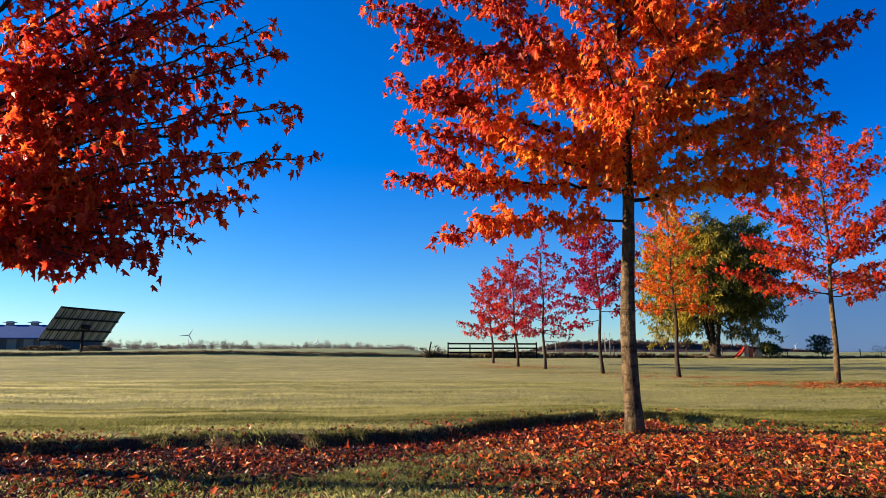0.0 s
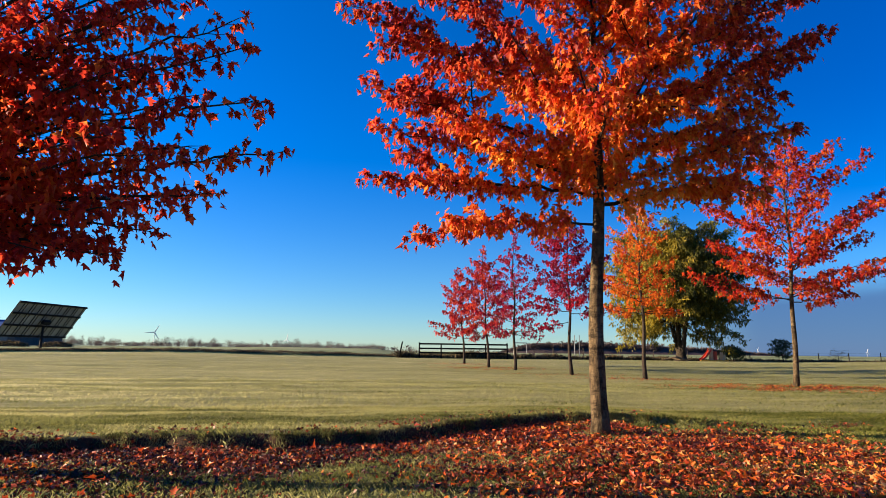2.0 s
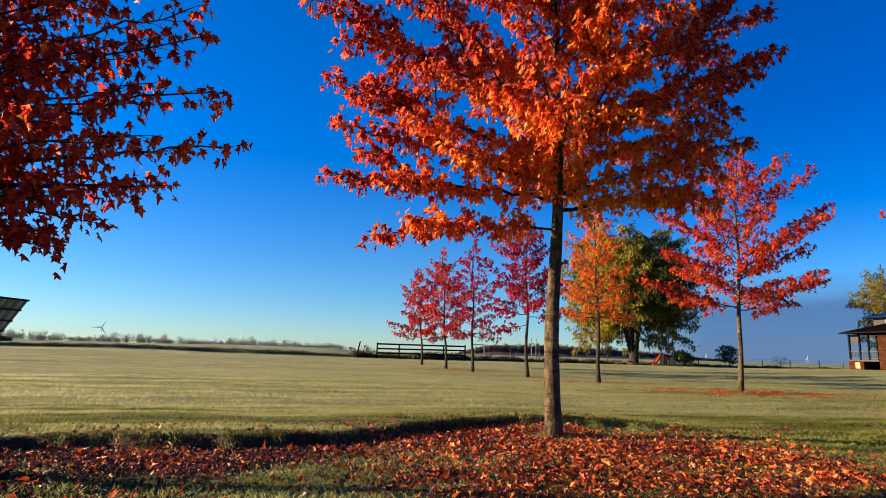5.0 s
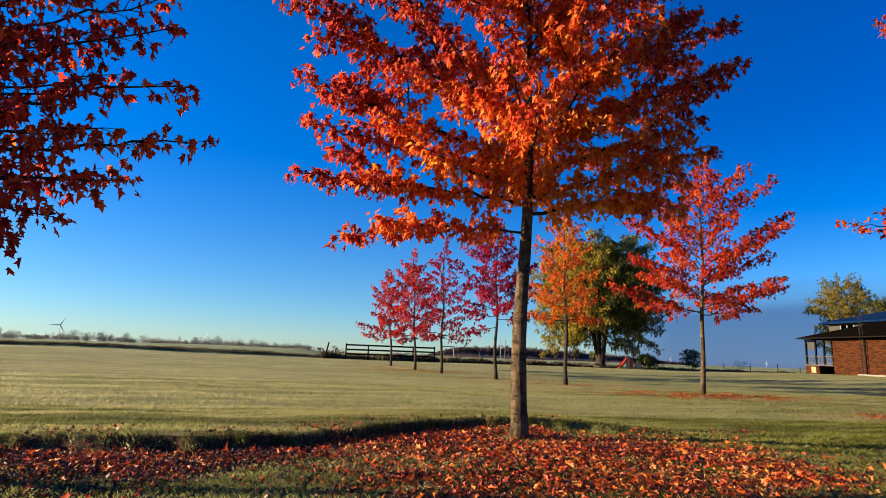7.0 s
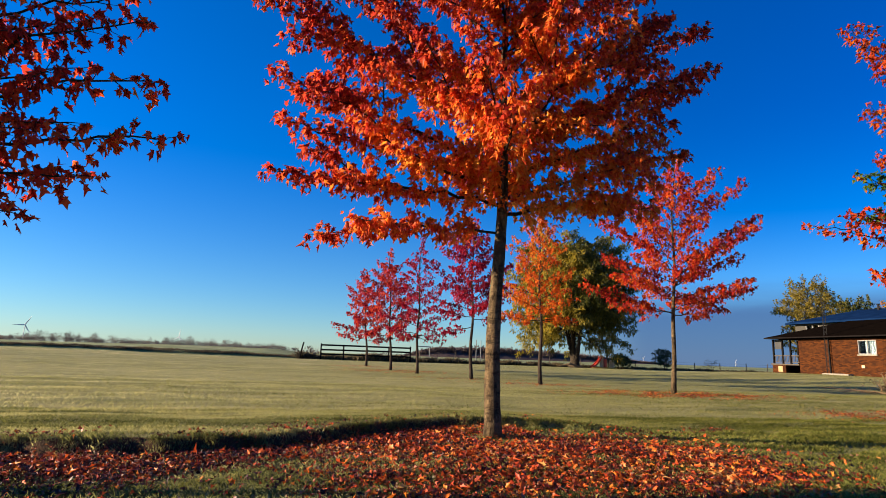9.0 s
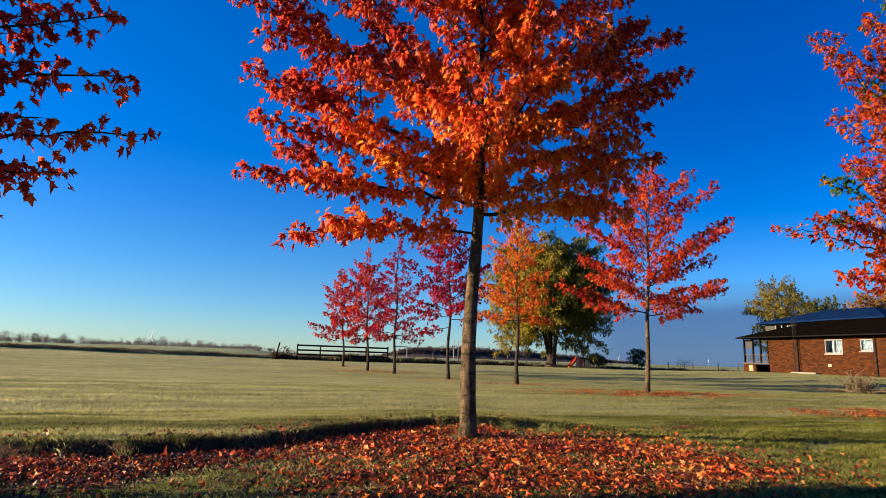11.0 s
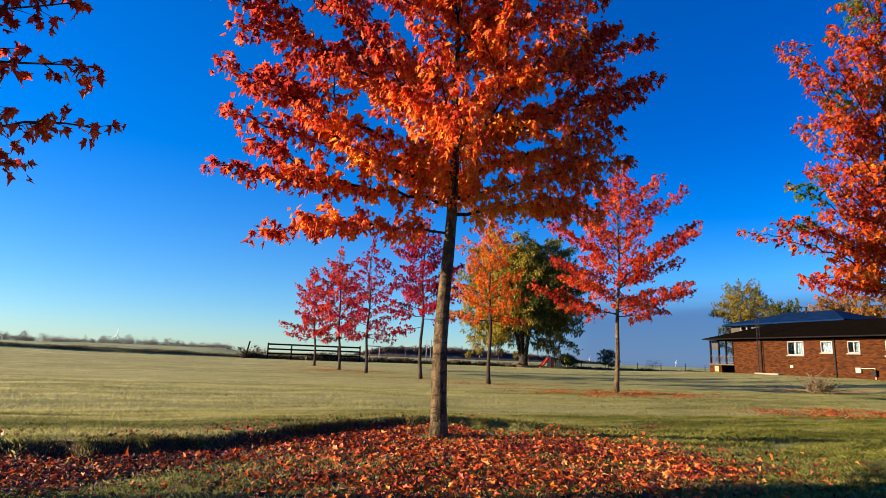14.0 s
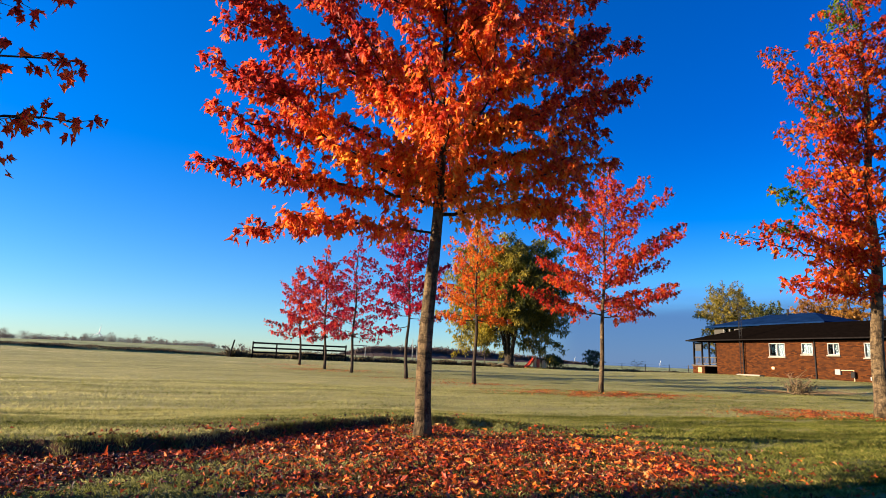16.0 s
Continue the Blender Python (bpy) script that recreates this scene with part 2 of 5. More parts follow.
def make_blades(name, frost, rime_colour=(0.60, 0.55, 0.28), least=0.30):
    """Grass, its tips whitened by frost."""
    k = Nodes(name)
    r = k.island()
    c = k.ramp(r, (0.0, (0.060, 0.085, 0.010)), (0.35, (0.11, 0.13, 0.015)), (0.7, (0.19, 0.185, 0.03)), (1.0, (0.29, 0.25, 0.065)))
    # paler to the west: thicker rime, and the sun's scatter put into the colour
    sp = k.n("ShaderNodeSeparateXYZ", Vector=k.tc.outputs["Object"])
    sunward_rime = k.n("ShaderNodeMapRange", Value=k.math("SUBTRACT", sp.outputs[0], k.math("MULTIPLY", sp.outputs[1], 0.25)), **{"From Min": -9.0, "From Max": 5.0, "To Min": 1.0, "To Max": least}).outputs[0]
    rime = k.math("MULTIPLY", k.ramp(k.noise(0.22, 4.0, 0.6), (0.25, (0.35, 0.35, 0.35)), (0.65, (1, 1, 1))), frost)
    c = k.mix(k.math("MULTIPLY", rime, sunward_rime), c, rime_colour)
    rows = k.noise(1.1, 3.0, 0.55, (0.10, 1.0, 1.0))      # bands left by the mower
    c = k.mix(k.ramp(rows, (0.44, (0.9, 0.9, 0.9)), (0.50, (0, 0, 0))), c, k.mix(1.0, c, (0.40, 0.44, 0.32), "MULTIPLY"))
    furrow_shade = k.noise(4.6, 3.0, 0.6, (0.14, 1.0, 1.0))      # shade of thin furrows and hollows between the tufts, put into the colour
    c = k.mix(k.ramp(furrow_shade, (0.42, (0.9, 0.9, 0.9)), (0.50, (0, 0, 0))), c, k.mix(1.0, c, (0.40, 0.45, 0.30), "MULTIPLY"))
    return k.done(join_shaders(k, 0.5, k.solid(c, 0.75, 0.0, None, 0.15), k.n("ShaderNodeBsdfTranslucent", Color=c).outputs[0]))


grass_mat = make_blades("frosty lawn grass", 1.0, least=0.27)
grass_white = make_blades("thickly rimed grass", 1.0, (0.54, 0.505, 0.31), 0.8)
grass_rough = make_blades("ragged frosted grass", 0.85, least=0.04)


def make_lawn():
    k = Nodes("frosted lawn turf")
    near = k.noise(1.6, 6.0, 0.65, (0.18, 1.0, 1.0))
    fine = k.noise(26.0, 5.0, 0.7, (0.5, 1, 1))
    c = k.ramp(near, (0.3, (0.085, 0.10, 0.025)), (0.5, (0.17, 0.17, 0.05)), (0.72, (0.38, 0.335, 0.15)))
    broad = k.noise(0.07, 3.0, 0.5, (0.4, 1.0, 1.0))
    c = k.mix(k.ramp(broad, (0.35, (0, 0, 0)), (0.65, (0.5, 0.5, 0.5))), c, (0.42, 0.37, 0.15))
    c = k.mix(k.ramp(fine, (0.3, (0.55, 0.55, 0.55)), (0.6, (0, 0, 0))), c, (0.11, 0.12, 0.04))
    h = k.math("ADD", k.math("MULTIPLY", near, 0.6), fine)
    return k.done(k.solid(c, 0.9, 0.0, k.bump(h, 0.8, 0.06), 0.2))


def make_bed():
    k = Nodes("dark soil with leaf crumbs")
    f = k.noise(12.0, 6.0, 0.7)
    g = k.noise(55.0, 4.0, 0.7)
    c = k.ramp(f, (0.3, (0.026, 0.014, 0.008)), (0.55, (0.06, 0.032, 0.016)), (0.75, (0.16, 0.04, 0.015)))
    return k.done(k.solid(c, 0.95, 0.0, k.bump(g, 0.9, 0.03), 0.2))


def make_field():
    k = Nodes("winter crop field")
    f = k.noise(0.25, 6.0, 0.7, (0.15, 1.0, 1.0))
    g = k.noise(1.5, 5.0, 0.7, (0.3, 1, 1))
    c = k.ramp(f, (0.3, (0.09, 0.12, 0.04)), (0.5, (0.22, 0.26, 0.10)), (0.7, (0.44, 0.44, 0.24)))
    c = k.mix(k.ramp(g, (0.35, (0.6, 0.6, 0.6)), (0.6, (0, 0, 0))), c, (0.045, 0.05, 0.02))
    return k.done(k.solid(c, 0.95, 0.0, k.bump(g, 0.6, 0.3), 0.15))


lawn_mat, bed_mat, field_mat = make_lawn(), make_bed(), make_field()


def make_brick():
    k = Nodes("red brick wall")
    sp = k.n("ShaderNodeSeparateXYZ", Vector=k.tc.outputs["Object"])
    uv = k.n("ShaderNodeCombineXYZ", X=k.math("ADD", sp.outputs[0], sp.outputs[1]), Y=sp.outputs[2]).outputs[0]
    b = k.n("ShaderNodeTexBrick", Vector=uv, Color1=(0.085, 0.026, 0.0058, 1), Color2=(0.020, 0.007, 0.003, 1), Mortar=(0.030, 0.014, 0.007, 1), Scale=1.0)
    b.inputs["Brick Width"].default_value, b.inputs["Row Height"].default_value, b.inputs["Mortar Size"].default_value = 0.25, 0.082, 0.007
    c = k.mix(k.math("MULTIPLY", k.noise(1.2, 5.0), 0.5), b.outputs[0], (0.03, 0.010, 0.005))
    return k.done(k.solid(c, 0.95, 0.0, k.bump(b.outputs["Fac"], -0.4, 0.01), 0.08))


brick_mat = make_brick()
shingle_dark = plain("dark brown shingles", (0.003, 0.0022, 0.0018), (0.007, 0.005, 0.004), 3.0, 1.0, 0, 0.3, 0.0, (1, 1, 3))
# the sky's reflection in the frost is put into this blue
shingle_frost = plain("frosted shingles with sky blue in the colour", (0.003, 0.012, 0.042), (0.006, 0.022, 0.075), 1.2, 1.0, 0, 0.2, 0.0, (1, 1, 3))
metal_blue = plain("blue-grey ribbed metal roof", (0.010, 0.060, 0.20), (0.016, 0.080, 0.25), 0.5, 0.9, 0.0, 0.1, 0.1)
barn_wall = plain("weathered barn boards", (0.07, 0.06, 0.055), (0.14, 0.12, 0.10), 1.5, 0.9, 0, 0.3, 0.2, (3, 3, 0.4))
white_paint = plain("white paint", (0.17, 0.17, 0.175), (0.22, 0.22, 0.22), 4.0, 0.5, 0, 0.05)
cream_wall = plain("cream siding", (0.028, 0.026, 0.022), (0.045, 0.04, 0.034), 2.0, 0.8, 0, 0.1)
dark_wood = plain("black-stained timber", (0.005, 0.004, 0.004), (0.012, 0.010, 0.010), 5.0, 0.95, 0, 0.3, 0.08)
grey_wood = plain("grey weathered timber", (0.05, 0.042, 0.034), (0.11, 0.09, 0.072), 6.0, 0.9, 0, 0.3, 0.15)
brown_wood = plain("dark brown timber", (0.045, 0.022, 0.011), (0.09, 0.045, 0.022), 6.0, 0.9, 0, 0.3, 0.15)
tan_wood = plain("tan cedar timber", (0.32, 0.17, 0.08), (0.45, 0.26, 0.13), 4.0, 0.75, 0, 0.2)
steel = plain("galvanised steel", (0.13, 0.135, 0.14), (0.22, 0.225, 0.23), 6.0, 0.45, 0.8, 0.05)
dark_steel = plain("dark steel", (0.008, 0.008, 0.009), (0.016, 0.016, 0.018), 6.0, 0.8, 0.0, 0.05, 0.2)
module_back = plain("grey solar module backing", (0.16, 0.16, 0.145), (0.40, 0.39, 0.34), 0.5, 0.5, 0, 0.05)
red_plastic = plain("faded red plastic", (0.50, 0.050, 0.025), (0.60, 0.075, 0.035), 2.0, 0.4, 0, 0.03)
tan_plastic = plain("beige plastic", (0.62, 0.36, 0.19), (0.70, 0.44, 0.26), 2.0, 0.45, 0, 0.03)
yellow_plastic = plain("orange-yellow plastic", (0.65, 0.30, 0.03), (0.72, 0.38, 0.05), 2.0, 0.45, 0, 0.03)
curtain = plain("pale curtain cloth", (0.07, 0.095, 0.11), (0.12, 0.15, 0.16), 8.0, 0.9, 0, 0.1, 0.2, (1, 6, 0.3))
dark_room = plain("dark room behind glass", (0.02, 0.022, 0.025), (0.05, 0.05, 0.055), 2.0, 0.8, 0, 0.05)
stone_mat = plain("pale concrete", (0.16, 0.145, 0.12), (0.24, 0.22, 0.18), 5.0, 0.9, 0, 0.3)
dead_wood = plain("dry brushwood", (0.10, 0.065, 0.035), (0.24, 0.16, 0.08), 9.0, 0.9, 0, 0.2)


def make_glass():
    k = Nodes("window glass")
    b = k.n("ShaderNodeBsdfPrincipled", Roughness=0.03)
    b.inputs["Base Color"].default_value = (0.9, 0.95, 1.0, 1)
    b.inputs["Transmission Weight"].default_value = 1.0
    b.inputs["IOR"].default_value = 1.3
    return k.done(b.outputs[0])


glass = make_glass()

# ---- mesh helpers ----


class Build:
    """Gathers pieces of ONE mesh."""

    def __init__(self):
        self.v, self.f = [], []

    def add(self, verts, faces):
        n = len(self.v)
        self.v += [tuple(p) for p in verts]
        self.f += [tuple(i + n for i in f) for f in faces]
        return self

    def box(self, x0, y0, z0, x1, y1, z1, m=None):
        """A box with its edges taken off a little."""
        pts = [Vector((x, y, z)) for x in (x0, x1) for y in (y0, y1) for z in (z0, z1)]
        if m is not None:
            pts = [m @ p for p in pts]
        return self.add(pts, [(0, 1, 3, 2), (4, 6, 7, 5), (0, 4, 5, 1), (2, 3, 7, 6), (0, 2, 6, 4), (1, 5, 7, 3)])

    def tube(self, pts, radii, sides=6, cap=True):
        pts = [Vector(p) for p in pts]
        if isinstance(radii, (int, float)):
            radii = [radii] * len(pts)
        verts, faces = [], []
        for i, p in enumerate(pts):
            d = (pts[min(i + 1, len(pts) - 1)] - pts[max(i - 1, 0)])
            d = d.normalized() if d.length > 1e-9 else Vector((0, 0, 1))
            a = d.cross(Vector((0.37, 0.91, 0.18)) if abs(d.y) < 0.9 else Vector((1, 0, 0.2))).normalized()
            b = d.cross(a)
            for s in range(sides):
                t = 2 * math.pi * s / sides
                verts.append(p + (a * math.cos(t) + b * math.sin(t)) * radii[i])
        for i in range(len(pts) - 1):
            for s in range(sides):
                e = (s + 1) % sides
                faces.append((i * sides + s, i * sides + e, (i + 1) * sides + e, (i + 1) * sides + s))
        if cap:
            faces.append(tuple(range(sides))[::-1])
            faces.append(tuple(range((len(pts) - 1) * sides, len(pts) * sides)))
        return self.add(verts, faces)

    def mesh(self, name, material, smooth=False):
        me = bpy.data.meshes.new(name)
        me.from_pydata(self.v, [], self.f)
        me.materials.append(material)
        if smooth:
            me.polygons.foreach_set("use_smooth", [True] * len(me.polygons))
        me.update()
        return me


def mesh_np(name, verts, tris, material):
    """A mesh of triangles from arrays."""
    me = bpy.data.meshes.new(name)
    verts, tris = np.asarray(verts, np.float32), np.asarray(tris, np.int32)
    me.vertices.add(len(verts))
    me.vertices.foreach_set("co", verts.ravel())
    me.loops.add(tris.size)
    me.loops.foreach_set("vertex_index", tris.ravel())
    me.polygons.add(len(tris))
    me.polygons.foreach_set("loop_start", np.arange(0, tris.size, 3, dtype=np.int32))
    me.materials.append(material)
    me.update(calc_edges=True)
    return me


def thing(name, at, label, category, group="", kind="", turn=0.0):
    ob = new(name)
    ob.matrix_world = pose(*at, 0, 0, turn)
    ob.empty_display_size = 0.3
    return tagged(ob, label, category, group, kind)


def part(name, mesh_or_build, material, parent, label="", smooth=False, kind=""):
    me = mesh_or_build.mesh(name, material, smooth) if isinstance(mesh_or_build, Build) else mesh_or_build
    ob = new(name, me)
    ob.parent = parent
    return tagged(ob, label, "", "", kind)


def smooth01(t):
    t = np.clip(t, 0, 1)
    return t * t * (3 - 2 * t)


# ---- the ground ----
BED_X = [-60, -6, -3.0, -2.1, -1.3, -0.4, 0.1, 0.5, 1.3, 2.0, 2.8, 3.6, 5.0, 80]
BED_Y = [5.6, 5.6, 6.0, 6.4, 6.35, 6.5, 6.62, 6.95, 7.6, 7.95, 8.15, 7.95, 7.3, 7.3]
LAWN_END = 66.0


def wobble(x, y, s=1.0):
    return np.sin(1.7 * s * x + 0.6 * np.sin(2.3 * s * y)) * np.sin(1.3 * s * y + 0.8 * np.sin(1.1 * s * x))


def bed_edge(x):
    return np.interp(x, BED_X, BED_Y) + 0.06 * np.sin(x * 3.1 + 0.7) + 0.05 * np.sin(x * 7.3) * np.sin(x * 1.9) + 0.035 * np.sin(x * 13.7 + 1.0) + 0.02 * np.sin(x * 29.0)


def ground_z(x, y):
    x, y = np.asarray(x, float), np.asarray(y, float)
    far = smooth01((y - 16) / 48)
    z = far * (0.15 + 0.27 * np.exp(-((x + 24) / 14) ** 2))
    z = z + 0.50 * np.exp(-((x - 46) / 15) ** 4 - ((y - 32) / 17) ** 4)
    d = y - bed_edge(x)
    step = 0.112 * smooth01(d / 0.12 + 0.5) * np.exp(-np.clip(d, 0, 40) / 7.0)
    fade = 1 - smooth01((x - 3.0) / 2.2)
    z = z + step * (0.12 + 0.88 * fade) - 0.02 * np.exp(-((d + 0.17) / 0.15) ** 2) * (1 - smooth01((x - 1.2) / 1.2))
    z = z + 0.016 * wobble(x, y, 1.3) * (1 - 0.5 * far) + 0.02 * wobble(x * 0.25, y * 0.8, 0.9)
    z = z - 0.10 * np.exp(-((y - 28) / 10) ** 2) * (1 - smooth01((x - 16) / 10))
    over = np.clip(y - LAWN_END, 0, None)
    west = 1 - smooth01((x + 6) / 14)
    z = z + west * (0.28 * smooth01(over / 0.7) + 0.75 * smooth01(over / 90) + 1.1 * smooth01(over / 500))
    z = z + (1 - west) * 0.6 * smooth01(over / 500)
    return z


def gz(x, y):
    return float(ground_z(x, y))


def spread(lo, hi, knots):
    """Grid lines: fine between the knots that ask for it."""
    out = [lo]
    while out[-1] < hi:
        p = out[-1]
        step = np.interp(p, [k[0] for k in knots], [k[1] for k in knots])
        out.append(p + float(step))
    return np.array(out)


def make_ground():
    xs = spread(-3200, 3200, [(-3200, 400), (-200, 25), (-70, 5), (-12, 0.5), (-5, 0.11), (7, 0.11), (14, 0.5), (75, 4), (220, 25), (3200, 400)])
    ys = spread(-300, 4200, [(-300, 60), (-20, 4), (0, 1.0), (3.5, 0.16), (5.6, 0.055), (8.6, 0.055), (12, 0.25), (25, 0.7), (64.5, 0.7), (65.6, 0.2), (67.2, 0.2), (72, 2.0), (220, 15), (4200, 400)])
    X, Y = np.meshgrid(xs, ys)
    Z = ground_z(X, Y)
    v = np.stack([X.ravel(), Y.ravel(), Z.ravel()], 1)
    nx = len(xs)
    i = (np.arange(len(ys) - 1)[:, None] * nx + np.arange(nx - 1)[None, :]).ravel()
    quads = np.stack([i, i + 1, i + nx + 1, i + nx], 1)
    me = bpy.data.meshes.new("ground")
    me.vertices.add(len(v))
    me.vertices.foreach_set("co", v.astype(np.float32).ravel())
    me.loops.add(quads.size)
    me.loops.foreach_set("vertex_index", quads.astype(np.int32).ravel())
    me.polygons.add(len(quads))
    me.polygons.foreach_set("loop_start", np.arange(0, quads.size, 4, dtype=np.int32))
    c = v[quads].mean(1)
    d = c[:, 1] - bed_edge(c[:, 0])
    bed = (d < 0.11) & (d > -0.8) & (c[:, 0] < 2.9) & (c[:, 0] > -9)
    idx = np.where(c[:, 1] > LAWN_END + 0.1, 1, np.where(bed, 2, 0))
    for m in (lawn_mat, field_mat, bed_mat):
        me.materials.append(m)
    me.polygons.foreach_set("material_index", idx.astype(np.int32))
    me.polygons.foreach_set("use_smooth", np.ones(len(quads), bool))
    me.update(calc_edges=True)
    return tagged(new("ground", me), "frosty mown lawn with a leaf-strewn tree bed, fields beyond", "ground", "", "structure")


make_ground()

# ---- maples ----
LEAF_OUT = np.array([(0, 0), (0.36, 0.0), (0.38, 0.24), (0.60, 0.48), (0.34, 0.62), (0, 1.0), (-0.34, 0.62), (-0.60, 0.48), (-0.38, 0.24), (-0.36, 0.0)])
LEAF_FULL = np.vstack([LEAF_OUT, [(0, 0.33)]])
LEAF_DEEP = np.array([(0, 0), (0.38, 0.02), (0.25, 0.20), (0.56, 0.54), (0.26, 0.54), (0, 1.0), (-0.26, 0.54), (-0.56, 0.54), (-0.25, 0.20), (-0.38, 0.02), (0, 0.30)])
LEAF_FULL_TRIS = np.array([(10, i, (i + 1) % 10) for i in range(10)])
LEAF_SMALL = np.array([(0, 0), (0.52, 0.34), (0.22, 0.52), (0, 1.0), (-0.22, 0.52), (-0.52, 0.34)])
LEAF_SMALL_TRIS = np.array([(0, 1, 2), (2, 3, 4), (4, 5, 0), (0, 2, 4)])
LEAF_OVAL = np.array([(0, 0), (0.24, 0.45), (0, 1.0), (-0.24, 0.45)])
LEAF_OVAL_TRIS = np.array([(0, 1, 2), (0, 2, 3)])


def unit(a):
    return a / np.maximum(np.linalg.norm(a, axis=-1, keepdims=True), 1e-9)


def leaf_arrays(pos, tip, normal, size, shape, tris, rng, curl=0.22):
    """All leaves of a crown: each one folded along its rib and curled."""
    tip = unit(tip)
    normal = unit(normal - tip * (normal * tip).sum(1, keepdims=True))
    side = np.cross(tip, normal)
    n, k = len(pos), len(shape)
    fold = (rng.uniform(0.10, 0.9, n) * rng.choice([-1, 1], n, p=[0.3, 0.7]))[:, None]
    bend = rng.uniform(-0.1, curl * 2.6, n)[:, None]
    x, y = shape[None, :, 0], shape[None, :, 1]
    wide = rng.uniform(0.34, 0.92, n)[:, None]
    h = np.abs(x) * fold - bend * y * y
    v = pos[:, None, :] + size[:, None, None] * ((x * wide)[..., None] * side[:, None, :] + (y * np.ones_like(wide))[..., None] * tip[:, None, :] + h[..., None] * normal[:, None, :])
    f = tris[None] + (np.arange(n) * k)[:, None, None]
    return v.reshape(-1, 3), f.reshape(-1, 3)


def curve_points(a, b, rise, n):
    """A bough from a to b that leaves steeply and then levels out."""
    a, b = Vector(a), Vector(b)
    flat = Vector((b.x - a.x, b.y - a.y, 0))
    c1 = a + flat * 0.30 + Vector((0, 0, (b.z - a.z) * 0.45 + rise))
    c2 = a + flat * 0.70 + Vector((0, 0, (b.z - a.z) * 0.85 + rise * 0.8))
    out = []
    for i in range(n + 1):
        t = i / n
        out.append(a * (1 - t) ** 3 + c1 * 3 * t * (1 - t) ** 2 + c2 * 3 * t * t * (1 - t) + b * t ** 3)
    return out


class TreeMaker:
    """Grows one tree: trunk, boughs with their twigs, and a crown of single leaves."""

    def __init__(self, seed, leaf=0.085, shape="full", twig_gap=0.13, twig_len=0.55, node_gap=0.05, droop=1.05, thin=0.0, per_node=4, tip=1.0):
        self.rng = np.random.RandomState(seed)
        self.tip, self.bunch = tip, per_node
        self.leaf, self.twig_gap, self.twig_len, self.node_gap, self.droop, self.thin, self.per_node = leaf, twig_gap, twig_len, node_gap, droop, thin, per_node
        self.shape, self.tris = {"full": (LEAF_DEEP, LEAF_FULL_TRIS), "small": (LEAF_SMALL, LEAF_SMALL_TRIS), "oval": (LEAF_OVAL, LEAF_OVAL_TRIS)}[shape]
        self.boughs, self.lines = [], []
        self.pos, self.out = [], []

    def twig(self, build, a, d, length, r, depth=0):
        rng = self.rng
        n = max(2, int(length / self.node_gap))
        p, d = Vector(a), Vector(d).normalized()
        pts, bare = [p.copy()], rng.rand() < self.thin
        for i in range(n):
            d = (d + Vector(rng.normal(0, 0.10, 3)) + Vector((0, 0, 0.02))).normalized()
            p = p + d * (length / n)
            pts.append(p.copy())
            if i > n * 0.15 and not bare:
                for _ in range(self.bunch):
                    self.pos.append(tuple(p + Vector(rng.normal(0, self.leaf * 0.42, 3)) - Vector((0, 0, abs(rng.normal(0, self.leaf * 0.5))))))
                    self.out.append(tuple(d))
            if depth == 0 and i > 1 and i % 3 == 0 and length > 5 * self.node_gap:
                sd = Vector((-d.y, d.x, 0)) * (1 if rng.rand() < 0.5 else -1)
                self.twig(build, p, d * 0.6 + sd * 0.8 + Vector((0, 0, rng.normal(0.05, 0.25))), length * rng.uniform(0.3, 0.55), r * 0.6, 1)
        if not bare:
            for _ in range(self.bunch + 1):
                self.pos.append(tuple(p))
                self.out.append(tuple(d + Vector(rng.normal(0, 0.4, 3))))
        step = max(1, len(pts) // 3)
        keep = pts[::step] if (len(pts) - 1) % step == 0 else pts[::step] + [pts[-1]]
        build.tube(keep, [r * (1 - 0.75 * i / max(1, len(keep) - 1)) for i in range(len(keep))], 3, False)

    def bough(self, a, b, rise=0.15, r=0.03, dense=1.0, first=0.12, reach=1.0):
        rng = self.rng
        length = (Vector(b) - Vector(a)).length
        pts = curve_points(a, b, rise, max(5, int(length / 0.18)))
        pts = [p + Vector(rng.normal(0, 0.012 * length ** 0.5, 3)) * (0 if i in (0, len(pts) - 1) else 1) for i, p in enumerate(pts)]
        self.lines.append(pts)
        build = Build()
        build.tube(pts, [0.62 * r * (1 - 0.85 * i / (len(pts) - 1)) + 0.002 for i in range(len(pts))], 6, True)
        count = max(4, int(length * (1 - first) / self.twig_gap * dense))
        for j in range(count):
            t = first + (1 - first) * (j + rng.uniform(0, 0.9)) / count
            q = t * (len(pts) - 1)
            i = min(int(q), len(pts) - 2)
            p = pts[i].lerp(pts[i + 1], q - i)
            d = (pts[i + 1] - pts[i]).normalized()
            sd = Vector((-d.y, d.x, 0)).normalized() * (1 if j % 2 else -1)
            way = d * rng.uniform(0.35, 0.9) + sd * rng.uniform(0.4, 1.0) + Vector((0, 0, rng.normal(0.12, 0.28)))
            self.bunch = self.per_node if t < 0.55 or rng.rand() > 0.9 else max(1, int(self.per_node * self.tip))
            self.twig(build, p, way, self.twig_len * reach * (1.0 - 0.5 * t) * rng.uniform(0.6, 1.25), 0.003 + 0.06 * r)
        self.boughs.append(build)
        self.twig(build, pts[-1], pts[-1] - pts[-2], self.twig_len * 0.45, 0.005)

